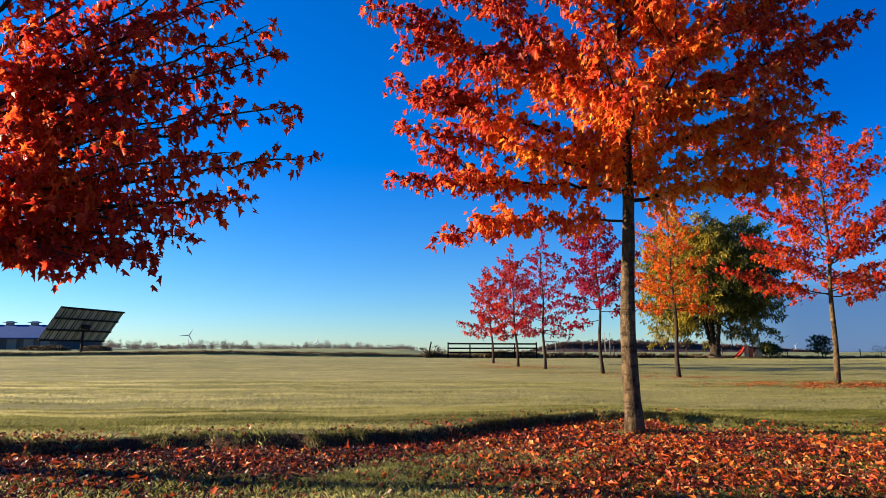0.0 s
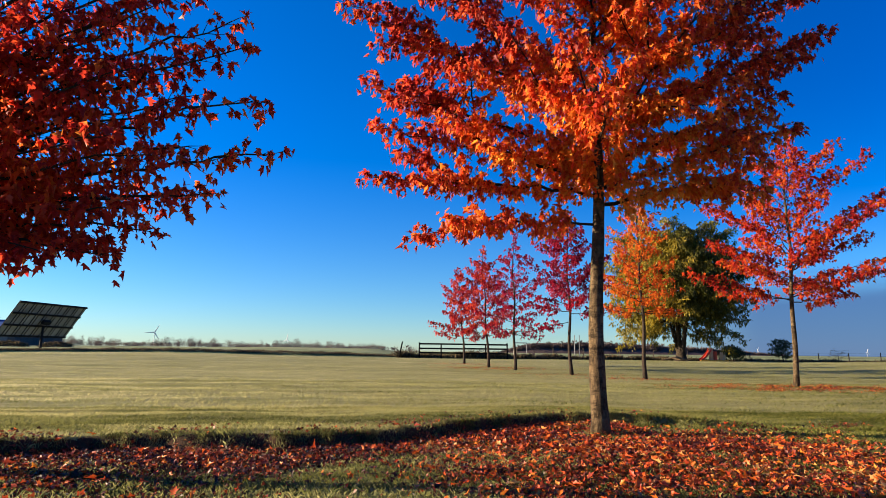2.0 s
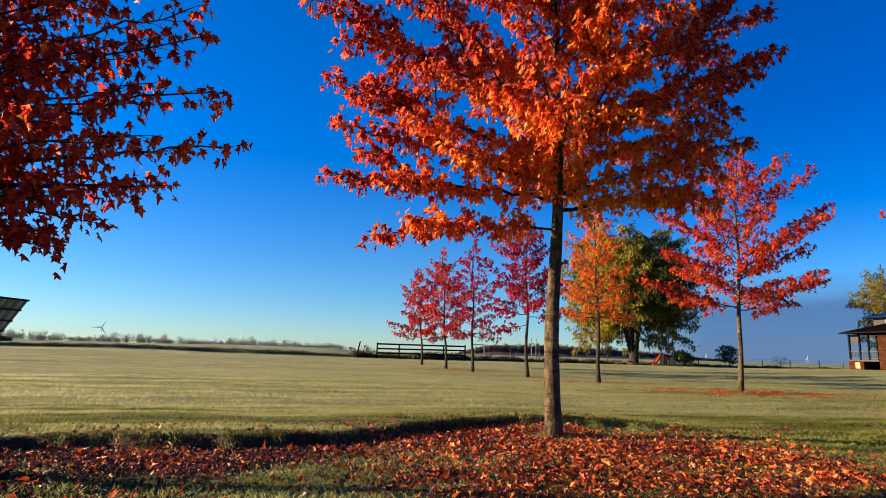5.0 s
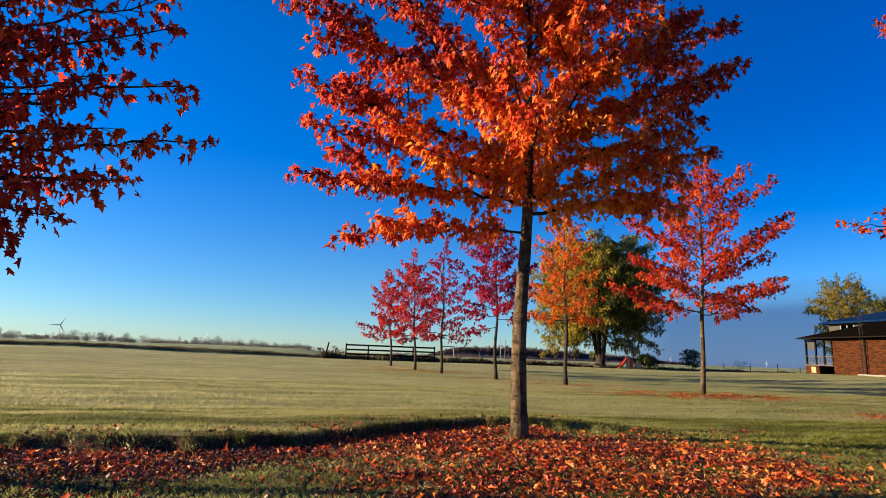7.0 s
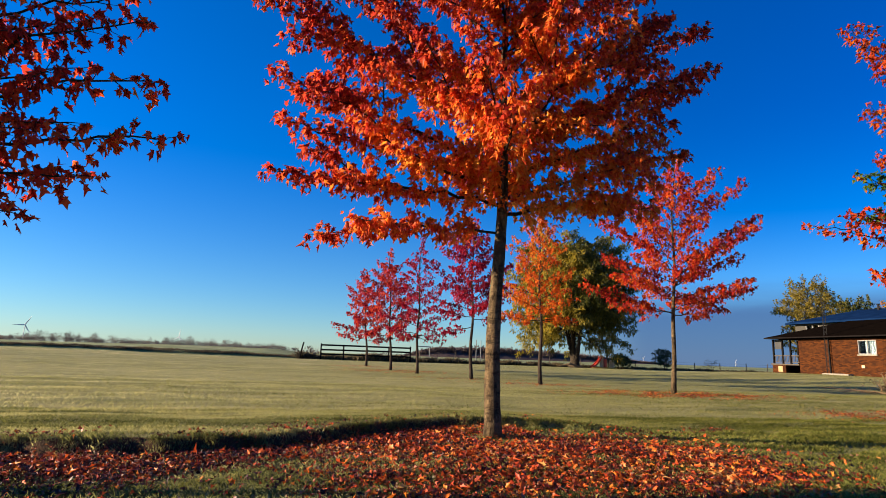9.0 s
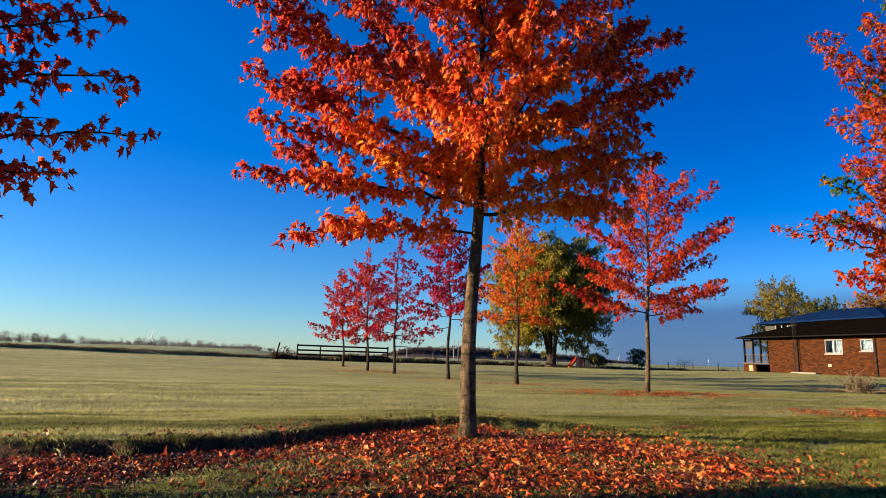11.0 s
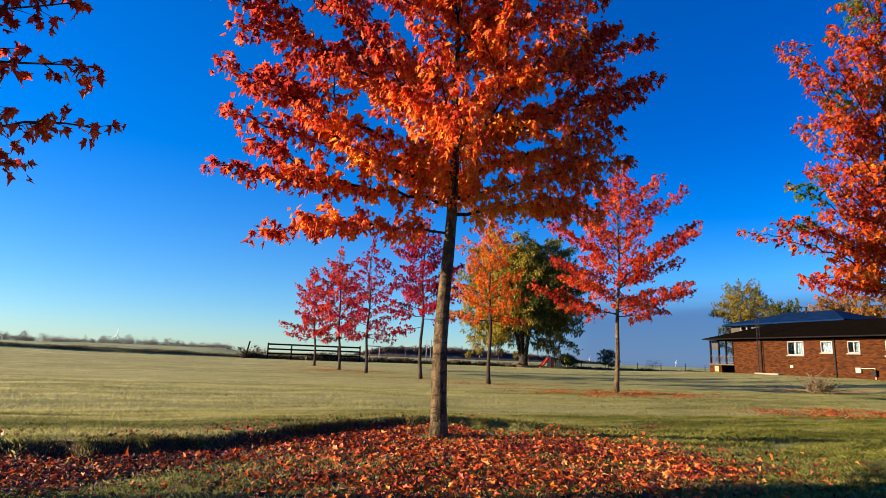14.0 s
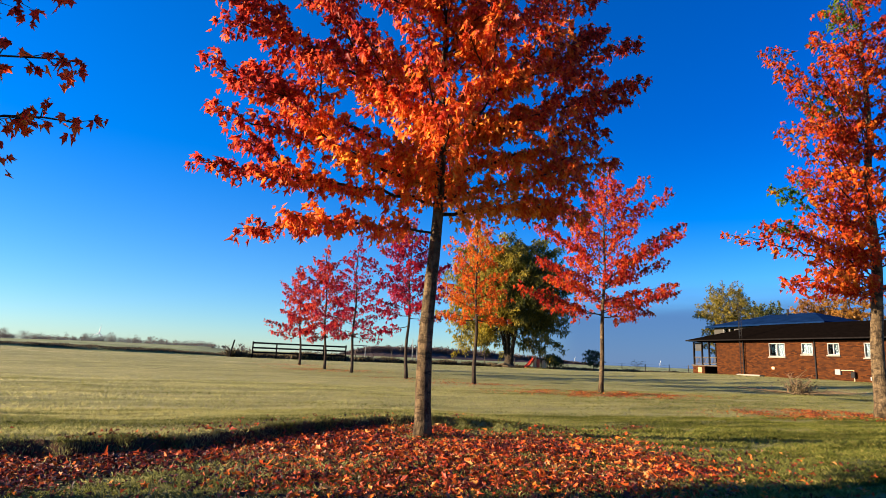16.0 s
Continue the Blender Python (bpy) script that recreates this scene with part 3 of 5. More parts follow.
    def fork(self, tip, rise=0.0, r=0.016, dense=1.0, count=99, first=0.08):
        """A side bough: it leaves whichever of the first boughs passes best for its end."""
        tip = Vector(tip)
        best, at = 1e9, None
        for pts in self.lines[:count]:
            way = tip - pts[0]
            for i in range(len(pts) // 6 + 1, int(len(pts) * 0.7)):
                d = tip - pts[i]
                on = (pts[i + 1] - pts[i - 1]).normalized()
                cost = d.length * (1.5 - 0.9 * on.dot(d.normalized())) + 0.25 * max(0.0, pts[i].z - tip.z + 0.1)
                if cost < best and d.length > 0.3 * way.length:
                    best, at = cost, pts[i]
        self.bough(at, tip, rise, r, dense, first)

    def leaves(self, ranges=(0.55, 1.25)):
        rng = self.rng
        pos, out = np.array(self.pos), np.array(self.out)
        n = len(pos)
        flat = out * np.array([1, 1, 0.3])
        tip = unit(flat) * rng.uniform(0.2, 1.0, (n, 1)) + rng.normal(0, 0.45, (n, 3)) + np.array([0, 0, -1.0]) * (self.droop * rng.uniform(0.3, 1.4, (n, 1)))
        normal = rng.normal(0, 0.6, (n, 3)) + np.array([0, 0, 0.75]) + unit(flat) * 0.35
        size = self.leaf * rng.uniform(*ranges, n)
        return pos, tip, normal, size


def finish_tree(name, base, maker, trunk_pts, trunk_r, leaf_mat, label, category, group="", trunk_mat=None, limb_mat=None, singles=0, single_mat=None, sides=14, split=None):
    tree = thing(name, base, label, category, group)
    origin = Vector(base)
    b = Build()
    b.tube([Vector(p) - origin for p in trunk_pts], trunk_r, sides)
    knots = random.Random(len(trunk_pts) * 31 + sides)
    swell = [1 + 0.045 * knots.uniform(-1, 1) for _ in range(len(b.v))]
    axis = [Vector(p) - origin for p in trunk_pts]
    b.v = [tuple(axis[i // sides] + (Vector(p) - axis[i // sides]) * swell[i]) for i, p in enumerate(b.v)]
    part("trunk", b, trunk_mat or bark, tree, "", True)
    for bb in maker.boughs:
        bb.v = [tuple(Vector(p) - origin) for p in bb.v]
        part("limb", bb, limb_mat or bark_dark, tree, "", True)
    pos, tip, normal, size = maker.leaves()
    pos = pos - np.array(base)
    rng = maker.rng
    pick = np.zeros(len(pos), bool)
    if singles:
        near = np.argsort(pos[:, 1] + rng.uniform(0, 0.6, len(pos)))[: singles * 3]
        pick[rng.choice(near, singles, replace=False)] = True
    groups = [(leaf_mat, ~pick)] if split is None else [(leaf_mat, ~pick & ~split[1](pos + np.array(base))), (split[0], ~pick & split[1](pos + np.array(base)))]
    crown = None
    for i, (m, sel) in enumerate(groups):
        if not sel.any():
            continue
        v, f = leaf_arrays(pos[sel], tip[sel], normal[sel], size[sel], maker.shape, maker.tris, rng)
        c = part("crown" if i == 0 else "green_spray", mesh_np("crown", v, f, m), m, tree, "" if i == 0 else "boughs with leaves in the tree's second colour", False, "stuff")
        crown = crown or c
    if singles:
        kinds = []
        for s in range(4):
            v, f = leaf_arrays(np.zeros((1, 3)), np.array([[0, 1.0, 0]]), np.array([[0, 0, 1.0]]), np.ones(1), LEAF_FULL, LEAF_FULL_TRIS, rng)
            kinds.append(mesh_np("leaf", v, f, single_mat))
        for i in np.nonzero(pick)[0]:
            t = Vector(tip[i]).normalized()
            nn = Vector(normal[i])
            nn = (nn - t * nn.dot(t)).normalized()
            m = Matrix((t.cross(nn), t, nn)).transposed().to_4x4()
            ob = new("leaf", kinds[i % 4])
            ob.parent = crown
            ob.matrix_basis = Matrix.Translation(pos[i]) @ m @ Matrix.Scale(float(size[i]), 4)
    return tree


def whorl(maker, trunk, rng, z0, z1, count, reach0, reach1, lift=0.45, r=0.028, az=None, dense=1.0):
    """Boughs all round the trunk from z0 to z1, reaching less towards the top."""
    for i in range(count):
        t = (i + 0.5) / count
        z = z0 + (z1 - z0) * t
        a = (az(i) if az else i * 2.399 + rng.uniform(-0.4, 0.4))
        reach = reach0 + (reach1 - reach0) * t
        reach *= rng.uniform(0.82, 1.12)
        c = trunk(z)
        maker.bough(c, (c[0] + math.cos(a) * reach, c[1] + math.sin(a) * reach, z + reach * lift * rng.uniform(0.7, 1.3)), 0.12 * reach * rng.uniform(0.3, 1.4), r * (1 - 0.55 * t), dense)


def stem(base, lean, top, bend=0.03):
    """The trunk's line: z to a place."""
    def f(z):
        t = z / top
        return (base[0] + lean[0] * t + bend * math.sin(z * 1.9 + base[0]), base[1] + lean[1] * t + bend * math.sin(z * 1.5), base[2] + z)
    return f


def trunk_line(f, top, r0, r1, n=22):
    zs = [top * (i / n) for i in range(n + 1)]
    rs = []
    for z in zs:
        flare = 0.22 * r0 * math.exp(-z / 0.12)
        rs.append((r0 + (r1 - r0) * (z / top) ** 0.9) + flare)
    pts = [f(z) for z in zs]
    pts[0] = (pts[0][0], pts[0][1], pts[0][2] - 0.06)
    return pts, rs


def near_maple():
    """The maple that stands in the leaf bed: tiers of long boughs, thick with hanging leaves."""
    mk = TreeMaker(11, leaf=0.085, twig_gap=0.058, twig_len=0.29, node_gap=0.056, per_node=5, tip=1.0)
    rng = mk.rng
    base = (2.6, 7.2, gz(2.6, 7.2) - 0.01)
    f = stem((2.6, 7.2, 0), (0.16, 0.0), 7.4, 0.02)
    # the main boughs: where each leaves the stem, its end, its arch
    mains = ((2.36, (0.56, 7.15, 2.16), 0.14, 0.022), (2.60, (4.66, 7.15, 2.86), 0.04, 0.036), (2.70, (0.02, 7.2, 2.82), 0.06, 0.032), (2.66, (2.2, 5.7, 3.2), -0.05, 0.028),
             (2.78, (5.18, 7.2, 3.66), -0.12, 0.036), (2.90, (0.14, 7.2, 3.42), -0.06, 0.034), (2.84, (3.3, 8.8, 3.7), -0.1, 0.028), (3.05, (5.10, 7.3, 4.12), -0.14, 0.034),
             (3.15, (0.02, 7.2, 3.98), -0.12, 0.034), (3.30, (3.5, 5.8, 4.5), -0.1, 0.028), (3.45, (5.74, 7.2, 4.98), -0.16, 0.036), (3.60, (-0.30, 7.2, 4.95), -0.16, 0.034),
             (3.75, (1.8, 8.7, 4.9), -0.15, 0.028), (3.95, (5.60, 7.2, 5.55), -0.2, 0.032), (4.10, (-0.05, 7.1, 5.55), -0.2, 0.030), (4.35, (2.3, 6.0, 5.7), -0.15, 0.026), (4.7, (5.05, 7.3, 6.25), -0.2, 0.028), (4.8, (0.40, 7.2, 6.20), -0.2, 0.026))
    for z, tip, rise, r in mains:
        mk.bough(f(z), tip, rise, r, 1.3, 0.06)
    # their forks, towards the west, the east, and out to the front and the back
    for tip in ((0.95, 6.7, 2.26), (0.60, 6.8, 2.72), (1.15, 7.5, 2.90), (1.30, 6.5, 3.0), (0.45, 7.5, 3.22), (0.32, 6.9, 3.66), (0.85, 6.5, 3.35), (0.70, 7.7, 3.65), (0.40, 7.5, 4.10), (1.05, 6.6, 3.95), (0.10, 7.1, 4.42), (0.85, 7.6, 4.45), (1.1, 6.6, 4.65), (0.15, 7.4, 5.05), (1.0, 7.0, 5.2), (0.6, 6.7, 5.5), (1.5, 6.4, 4.2), (1.75, 6.3, 3.6),
                (4.10, 6.8, 2.80), (4.35, 7.6, 2.98), (3.70, 6.9, 2.86), (4.85, 7.3, 3.25), (4.20, 6.6, 3.25), (4.60, 6.9, 3.62), (3.9, 7.7, 3.55), (4.75, 7.0, 4.22), (4.0, 6.6, 3.95), (5.40, 7.2, 4.62), (4.3, 6.6, 4.55), (5.15, 7.5, 5.05), (4.5, 6.7, 5.15), (3.8, 6.5, 4.9), (4.9, 7.0, 5.5), (3.6, 6.3, 3.5), (3.2, 6.2, 4.0), (4.2, 7.8, 4.4),
                (2.6, 5.9, 3.7), (2.0, 6.0, 3.9), (2.9, 6.0, 4.7), (2.2, 6.1, 4.9), (1.7, 6.4, 5.3), (3.4, 6.3, 5.4), (2.8, 6.4, 5.6), (2.4, 8.4, 3.6), (3.2, 8.5, 4.4), (2.0, 8.3, 4.3), (2.9, 8.2, 5.2), (1.3, 8.0, 4.9), (3.9, 8.1, 5.1),
                (2.6, 6.2, 4.4), (3.1, 6.4, 5.2), (1.9, 6.6, 5.5), (2.4, 7.0, 5.9), (3.3, 6.9, 5.8), (1.5, 7.2, 5.7), (4.1, 7.1, 5.8), (2.9, 6.3, 4.9)):
        mk.fork(tip, 0.02, 0.018, 1.4, 18)
    for i in range(9):      # short shoots close to the stem
        a, z = i * 2.399 + 1.1, 2.75 + 0.22 * i
        c = f(z)
        mk.bough(c, (c[0] + math.cos(a) * 0.6, c[1] + math.sin(a) * 0.6, z + 0.35), 0.0, 0.010, 1.3, 0.15)
    whorl(mk, f, rng, 4.9, 7.2, 12, 1.9, 0.5, 0.9, 0.022)
    pts, rs = trunk_line(f, 7.4, 0.098, 0.012, 40)
    return finish_tree("maple_tree", base, mk, [(p[0], p[1], p[2] + base[2]) for p in pts], rs, leaf_fire, "maple with glowing orange and red leaves over a pale banded trunk", "tree", "maples on the lawn", singles=280, single_mat=leaf_piece_fire, sides=18)


def west_maple():
    """The maple whose boughs reach in from the west, their ends half bare."""
    mk = TreeMaker(23, leaf=0.080, twig_gap=0.062, twig_len=0.28, node_gap=0.056, per_node=5, tip=0.75)
    rng = mk.rng
    bx, by = -3.08, 5.35
    base = (bx, by, gz(bx, by) - 0.01)
    f = stem((bx, by, 0), (-0.7, 0.0), 6.6, 0.02)
    for z, tip, rise, r, dense in (
            # long boughs that show against the sky
            (1.85, (-0.70, 5.2, 2.36), 0.02, 0.034, 0.9), (2.05, (-0.83, 5.2, 2.79), -0.04, 0.032, 0.8), (2.25, (-0.96, 5.15, 3.20), -0.08, 0.032, 0.8), (2.45, (-1.05, 5.2, 3.46), -0.10, 0.030, 0.8),
            (1.70, (-1.13, 5.15, 2.02), 0.06, 0.030, 0.9), (1.66, (-1.52, 5.1, 1.72), 0.10, 0.028, 0.9), (2.65, (-1.35, 5.2, 3.72), -0.1, 0.030, 1.0),
            # the full inner boughs
            (1.62, (-1.80, 5.1, 1.54), 0.12, 0.024, 1.25), (1.62, (-2.15, 4.95, 1.54), 0.12, 0.022, 1.25), (1.60, (-2.45, 5.1, 1.50), 0.10, 0.020, 1.25), (1.66, (-1.95, 5.4, 1.66), 0.10, 0.022, 1.25), (1.70, (-1.60, 4.95, 1.84), 0.10, 0.024, 1.05),
            (1.78, (-1.45, 5.4, 2.06), 0.06, 0.024, 1.05), (1.86, (-1.50, 4.9, 2.22), 0.06, 0.026, 1.05), (1.95, (-1.32, 5.3, 2.44), 0.02, 0.026, 1.05), (2.00, (-1.75, 4.8, 2.30), 0.05, 0.024, 1.05),
            (2.10, (-1.40, 5.0, 2.66), -0.03, 0.026, 1.05), (2.20, (-1.38, 5.4, 2.90), -0.05, 0.026, 1.05), (2.30, (-1.65, 4.9, 2.86), -0.04, 0.026, 1.05), (2.40, (-1.42, 5.2, 3.14), -0.08, 0.026, 1.05),
            (2.50, (-1.70, 5.5, 3.12), -0.05, 0.026, 1.05), (2.55, (-1.58, 5.0, 3.42), -0.10, 0.026, 1.05), (2.70, (-1.85, 5.2, 3.50), -0.08, 0.026, 1.05), (2.85, (-1.60, 5.1, 3.85), -0.12, 0.028, 1.0), (3.10, (-1.75, 5.3, 4.25), -0.12, 0.028, 1.0), (3.40, (-1.90, 5.1, 4.65), -0.1, 0.028, 1.0)):
        mk.bough(f(z), tip, rise, r, dense)
    for i in range(9):
        z = 1.75 + 2.3 * (i / 8)
        a = i * 2.399 - 1.2
        reach = rng.uniform(0.95, 1.5)
        c = f(z)
        mk.bough(c, (c[0] + math.cos(a) * reach, c[1] + math.sin(a) * reach * 0.9, z + reach * 0.22 + rng.uniform(0, 0.3)), -0.02, 0.024, 1.0, 0.15)
    for i in range(4):      # unseen western boughs, added to shade the upper crown; few, so some sun gets in
        z = 3.5 + 1.2 * (i / 3)
        a = math.pi + 0.9 * math.sin(i * 2.1)
        c = f(z)
        mk.bough(c, (c[0] + math.cos(a) * 1.7, c[1] + math.sin(a) * 1.6, z + 0.8), -0.1, 0.028, 0.9)
    whorl(mk, f, rng, 4.1, 6.4, 8, 1.5, 0.5, 0.8, 0.024)
    pts, rs = trunk_line(f, 6.6, 0.095, 0.012, 30)
    return finish_tree("maple_tree", base, mk, [(p[0], p[1], p[2] + base[2]) for p in pts], rs, leaf_red, "maple with deep red leaves and bare twig ends", "tree", "maples on the lawn", singles=200, single_mat=leaf_piece_fire)


def east_maple():
    """The maple on the eastern side, partly green still: separate fingers of leaves reaching up and out."""
    mk = TreeMaker(37, leaf=0.112, shape="small", twig_gap=0.068, twig_len=0.36, node_gap=0.070, per_node=5, tip=0.9)
    rng = mk.rng
    bx, by = 13.86, 9.4
    base = (bx, by, gz(bx, by) - 0.01)
    f = stem((bx, by, 0), (0.75, 0.0), 11.0, 0.03)
    for z, tip, rise, r, dense in (
            (2.80, (9.80, 9.4, 3.58), 0.16, 0.030, 0.55), (3.00, (10.75, 9.3, 3.90), 0.14, 0.032, 1.0), (2.62, (11.35, 9.4, 2.80), 0.14, 0.028, 1.0), (2.70, (12.0, 9.0, 2.95), 0.12, 0.026, 1.2), (2.66, (12.3, 9.9, 2.75), 0.12, 0.026, 1.2),
            (3.20, (11.30, 9.6, 3.95), 0.10, 0.032, 1.1), (3.40, (11.05, 9.3, 4.70), 0.0, 0.034, 0.9), (3.60, (11.60, 9.0, 4.85), 0.0, 0.030, 1.1), (3.90, (12.05, 9.6, 5.30), -0.1, 0.030, 1.2), (3.20, (12.1, 8.7, 3.75), 0.1, 0.03, 1.1),
            (4.30, (11.62, 9.4, 6.22), -0.15, 0.034, 1.1), (4.60, (12.15, 9.2, 6.55), -0.15, 0.032, 1.2), (4.10, (12.6, 8.5, 5.1), 0.0, 0.03, 1.1), (5.20, (11.28, 9.4, 7.95), -0.25, 0.036, 1.6), (5.40, (11.95, 9.5, 7.70), -0.2, 0.032, 1.1),
            (5.90, (12.45, 9.2, 7.75), -0.2, 0.032, 1.2), (6.40, (12.85, 9.4, 8.75), -0.2, 0.030, 1.2), (6.90, (13.30, 9.3, 9.45), -0.2, 0.030, 1.1), (7.4, (13.4, 9.0, 10.2), -0.2, 0.03, 1.0)):
        mk.bough(f(z), tip, rise, r, dense)
    for i in range(30):
        z = 2.8 + 7.2 * (i / 29)
        a = i * 2.399
        reach = (1.45 - 0.10 * (z - 2.8)) * rng.uniform(0.75, 1.15)
        c = f(z)
        mk.bough(c, (c[0] + (math.cos(a) if math.cos(a) < 0 else 1.5 * math.cos(a)) * reach, c[1] + math.sin(a) * reach, z + reach * (0.2 + 0.10 * (z - 2.8))), 0.0, 0.030, 1.0)
    pts, rs = trunk_line(f, 11.0, 0.15, 0.02, 30)

    def green(p):
        a = np.linalg.norm((p - np.array([11.35, 9.4, 4.45])) * np.array([1, 0.6, 1]), axis=1) < 0.62
        b = np.linalg.norm((p - np.array([13.3, 9.4, 9.35])) * np.array([1, 0.6, 1]), axis=1) < 0.60
        c = np.linalg.norm((p - np.array([12.75, 9.4, 6.9])) * np.array([1, 0.4, 1]), axis=1) < 0.35
        return (a | b | c) & (np.sin(p[:, 2] * 9 + p[:, 0] * 7) > -0.6)
    return finish_tree("maple_tree", base, mk, [(p[0], p[1], p[2] + base[2]) for p in pts], rs, leaf_east, "maple with orange-red leaves and a few green sprays", "tree", "maples on the lawn", split=(leaf_half, green))


def row_maple(seed, bx, by, height, clear, west, east, leaf_mat, label, lean=(0, 0), leaf=0.10, dense=1.0, boughs=30, reaches=(), spire=1.0):
    """A slender maple: rising boughs with gaps of sky between them. west, east: how far it spreads."""
    mk = TreeMaker(seed, leaf=leaf * 1.18, shape="small", twig_gap=0.075 / dense, twig_len=0.46, node_gap=0.085, per_node=5, tip=1.0)
    rng = mk.rng
    base = (bx, by, gz(bx, by) - 0.01)
    f = stem((bx, by, 0), lean, height, 0.04)
    for i in range(boughs):
        u = (i + 0.5) / boughs
        z = clear + 0.12 + (height - clear) * 0.78 * u ** 1.15
        a = i * 2.399 + rng.uniform(-0.25, 0.25)
        wide = west if math.cos(a) < 0 else east
        reach = (wide * abs(math.cos(a)) + 0.5 * (west + east) * abs(math.sin(a))) / (abs(math.cos(a)) + abs(math.sin(a))) * 1.12
        reach *= (0.80 + 0.20 * min(1.0, u / 0.2)) * (1.0 - u) ** 0.58 * rng.uniform(0.72, 1.18) + 0.10 * spire
        c = f(z)
        mk.bough(c, (c[0] + math.cos(a) * reach, c[1] + math.sin(a) * reach, z + reach * (0.12 + 0.95 * u) * rng.uniform(0.8, 1.25)), -0.05 * reach, 0.026 * (1 - 0.5 * u), 1.0, 0.18)
    for z, dx, tz in reaches:
        c = f(z)
        mk.bough(c, (c[0] + dx, c[1] + 0.2, tz), -0.05 * abs(dx), 0.026, 1.0, 0.2)
    mk.bough(f(height - 0.9), (f(height)[0] + 0.05, by, height + 0.1), 0, 0.012, 1.0, 0.1)
    pts, rs = trunk_line(f, height, 0.085, 0.012, 20)
    return finish_tree("maple_tree", base, mk, [(p[0], p[1], p[2] + base[2]) for p in pts], rs, leaf_mat, label, "tree", "maples on the lawn", trunk_mat=bark if leaf_mat is leaf_coral else bark_dark, sides=10)


near_maple()
west_maple()
east_maple()
row_maple(61, 12.12, 16.92, 7.6, 2.3, 2.35, 2.6, leaf_coral, "slender maple with coral red leaves in a ring of fallen leaves", (0.30, 0), 0.092, 1.25, 30, ((2.5, -2.95, 3.25), (2.6, 3.1, 3.5), (3.6, 3.55, 6.05), (3.4, 2.7, 4.6), (3.9, -2.35, 5.3), (3.0, -2.2, 4.2)))
row_maple(52, 10.2, 22.66, 7.2, 2.35, 1.55, 1.45, leaf_amber, "slender maple turning from red to amber", (-0.1, 0), 0.094, 0.80, 30, ((2.5, -1.75, 2.6), (2.5, 1.5, 2.5)), 1.2)
row_maple(43, 8.5, 26.6, 7.2, 2.5, 1.75, 1.9, leaf_crimson, "slender maple with dark crimson leaves", (-0.05, 0), 0.11, 1.0, 28, ((2.3, -1.3, 2.15), (3.4, -1.65, 4.9), (3.4, 1.8, 5.3)))
row_maple(34, 7.03, 31.6, 7.1, 1.8, 1.45, 1.6, leaf_crimson, "slender maple with sparse crimson leaves", (-0.05, 0), 0.11, 0.65, 26, ((1.9, 1.45, 1.8), (1.9, -0.9, 2.0)), 1.3)
row_maple(25, 6.15, 34.7, 6.9, 1.7, 2.1, 1.7, leaf_crimson_warm, "slender maple with warm crimson leaves", (-0.4, 0), 0.12, 0.9, 28)
row_maple(16, 5.5, 40.5, 6.4, 1.6, 1.75, 1.5, leaf_crimson_warm, "small maple with warm crimson leaves", (-0.5, 0), 0.125, 0.85, 24)


def field_tree(name, seed, bx, by, height, clear, reach, leaf_mat, label, fine=1.0, leaf=0.3, boughs=36, r0=0.3, lift=0.5, thin=0.1, twig=1.3, split=None, tip=0.5, shape="small"):
    mk = TreeMaker(seed, leaf=leaf, shape=shape, twig_gap=0.34 * fine, twig_len=twig, node_gap=0.21 * fine, thin=thin, per_node=6)
    rng = mk.rng
    base = (bx, by, gz(bx, by) - 0.02)
    f = stem((bx, by, base[2]), (0, 0), height, 0.1)
    whorl(mk, f, rng, clear, clear + (height - clear) * 0.45, boughs // 2, reach, reach * 1.05, lift, r0 * 0.25)
    whorl(mk, f, rng, clear + (height - clear) * 0.4, height * 0.9, boughs // 2, reach, reach * tip, lift * 1.2, r0 * 0.3)
    pts, rs = trunk_line(f, height * 0.92, r0, 0.03, 14)
    return finish_tree(name, base, mk, pts, rs, leaf_mat, label, "tree", "", bark_old, bark_old, sides=12, split=split)


def lit_west_side(p):
    # the west part, where sunlight is put into the leaf colour
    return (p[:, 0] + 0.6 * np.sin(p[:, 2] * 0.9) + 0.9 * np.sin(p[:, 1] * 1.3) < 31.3)


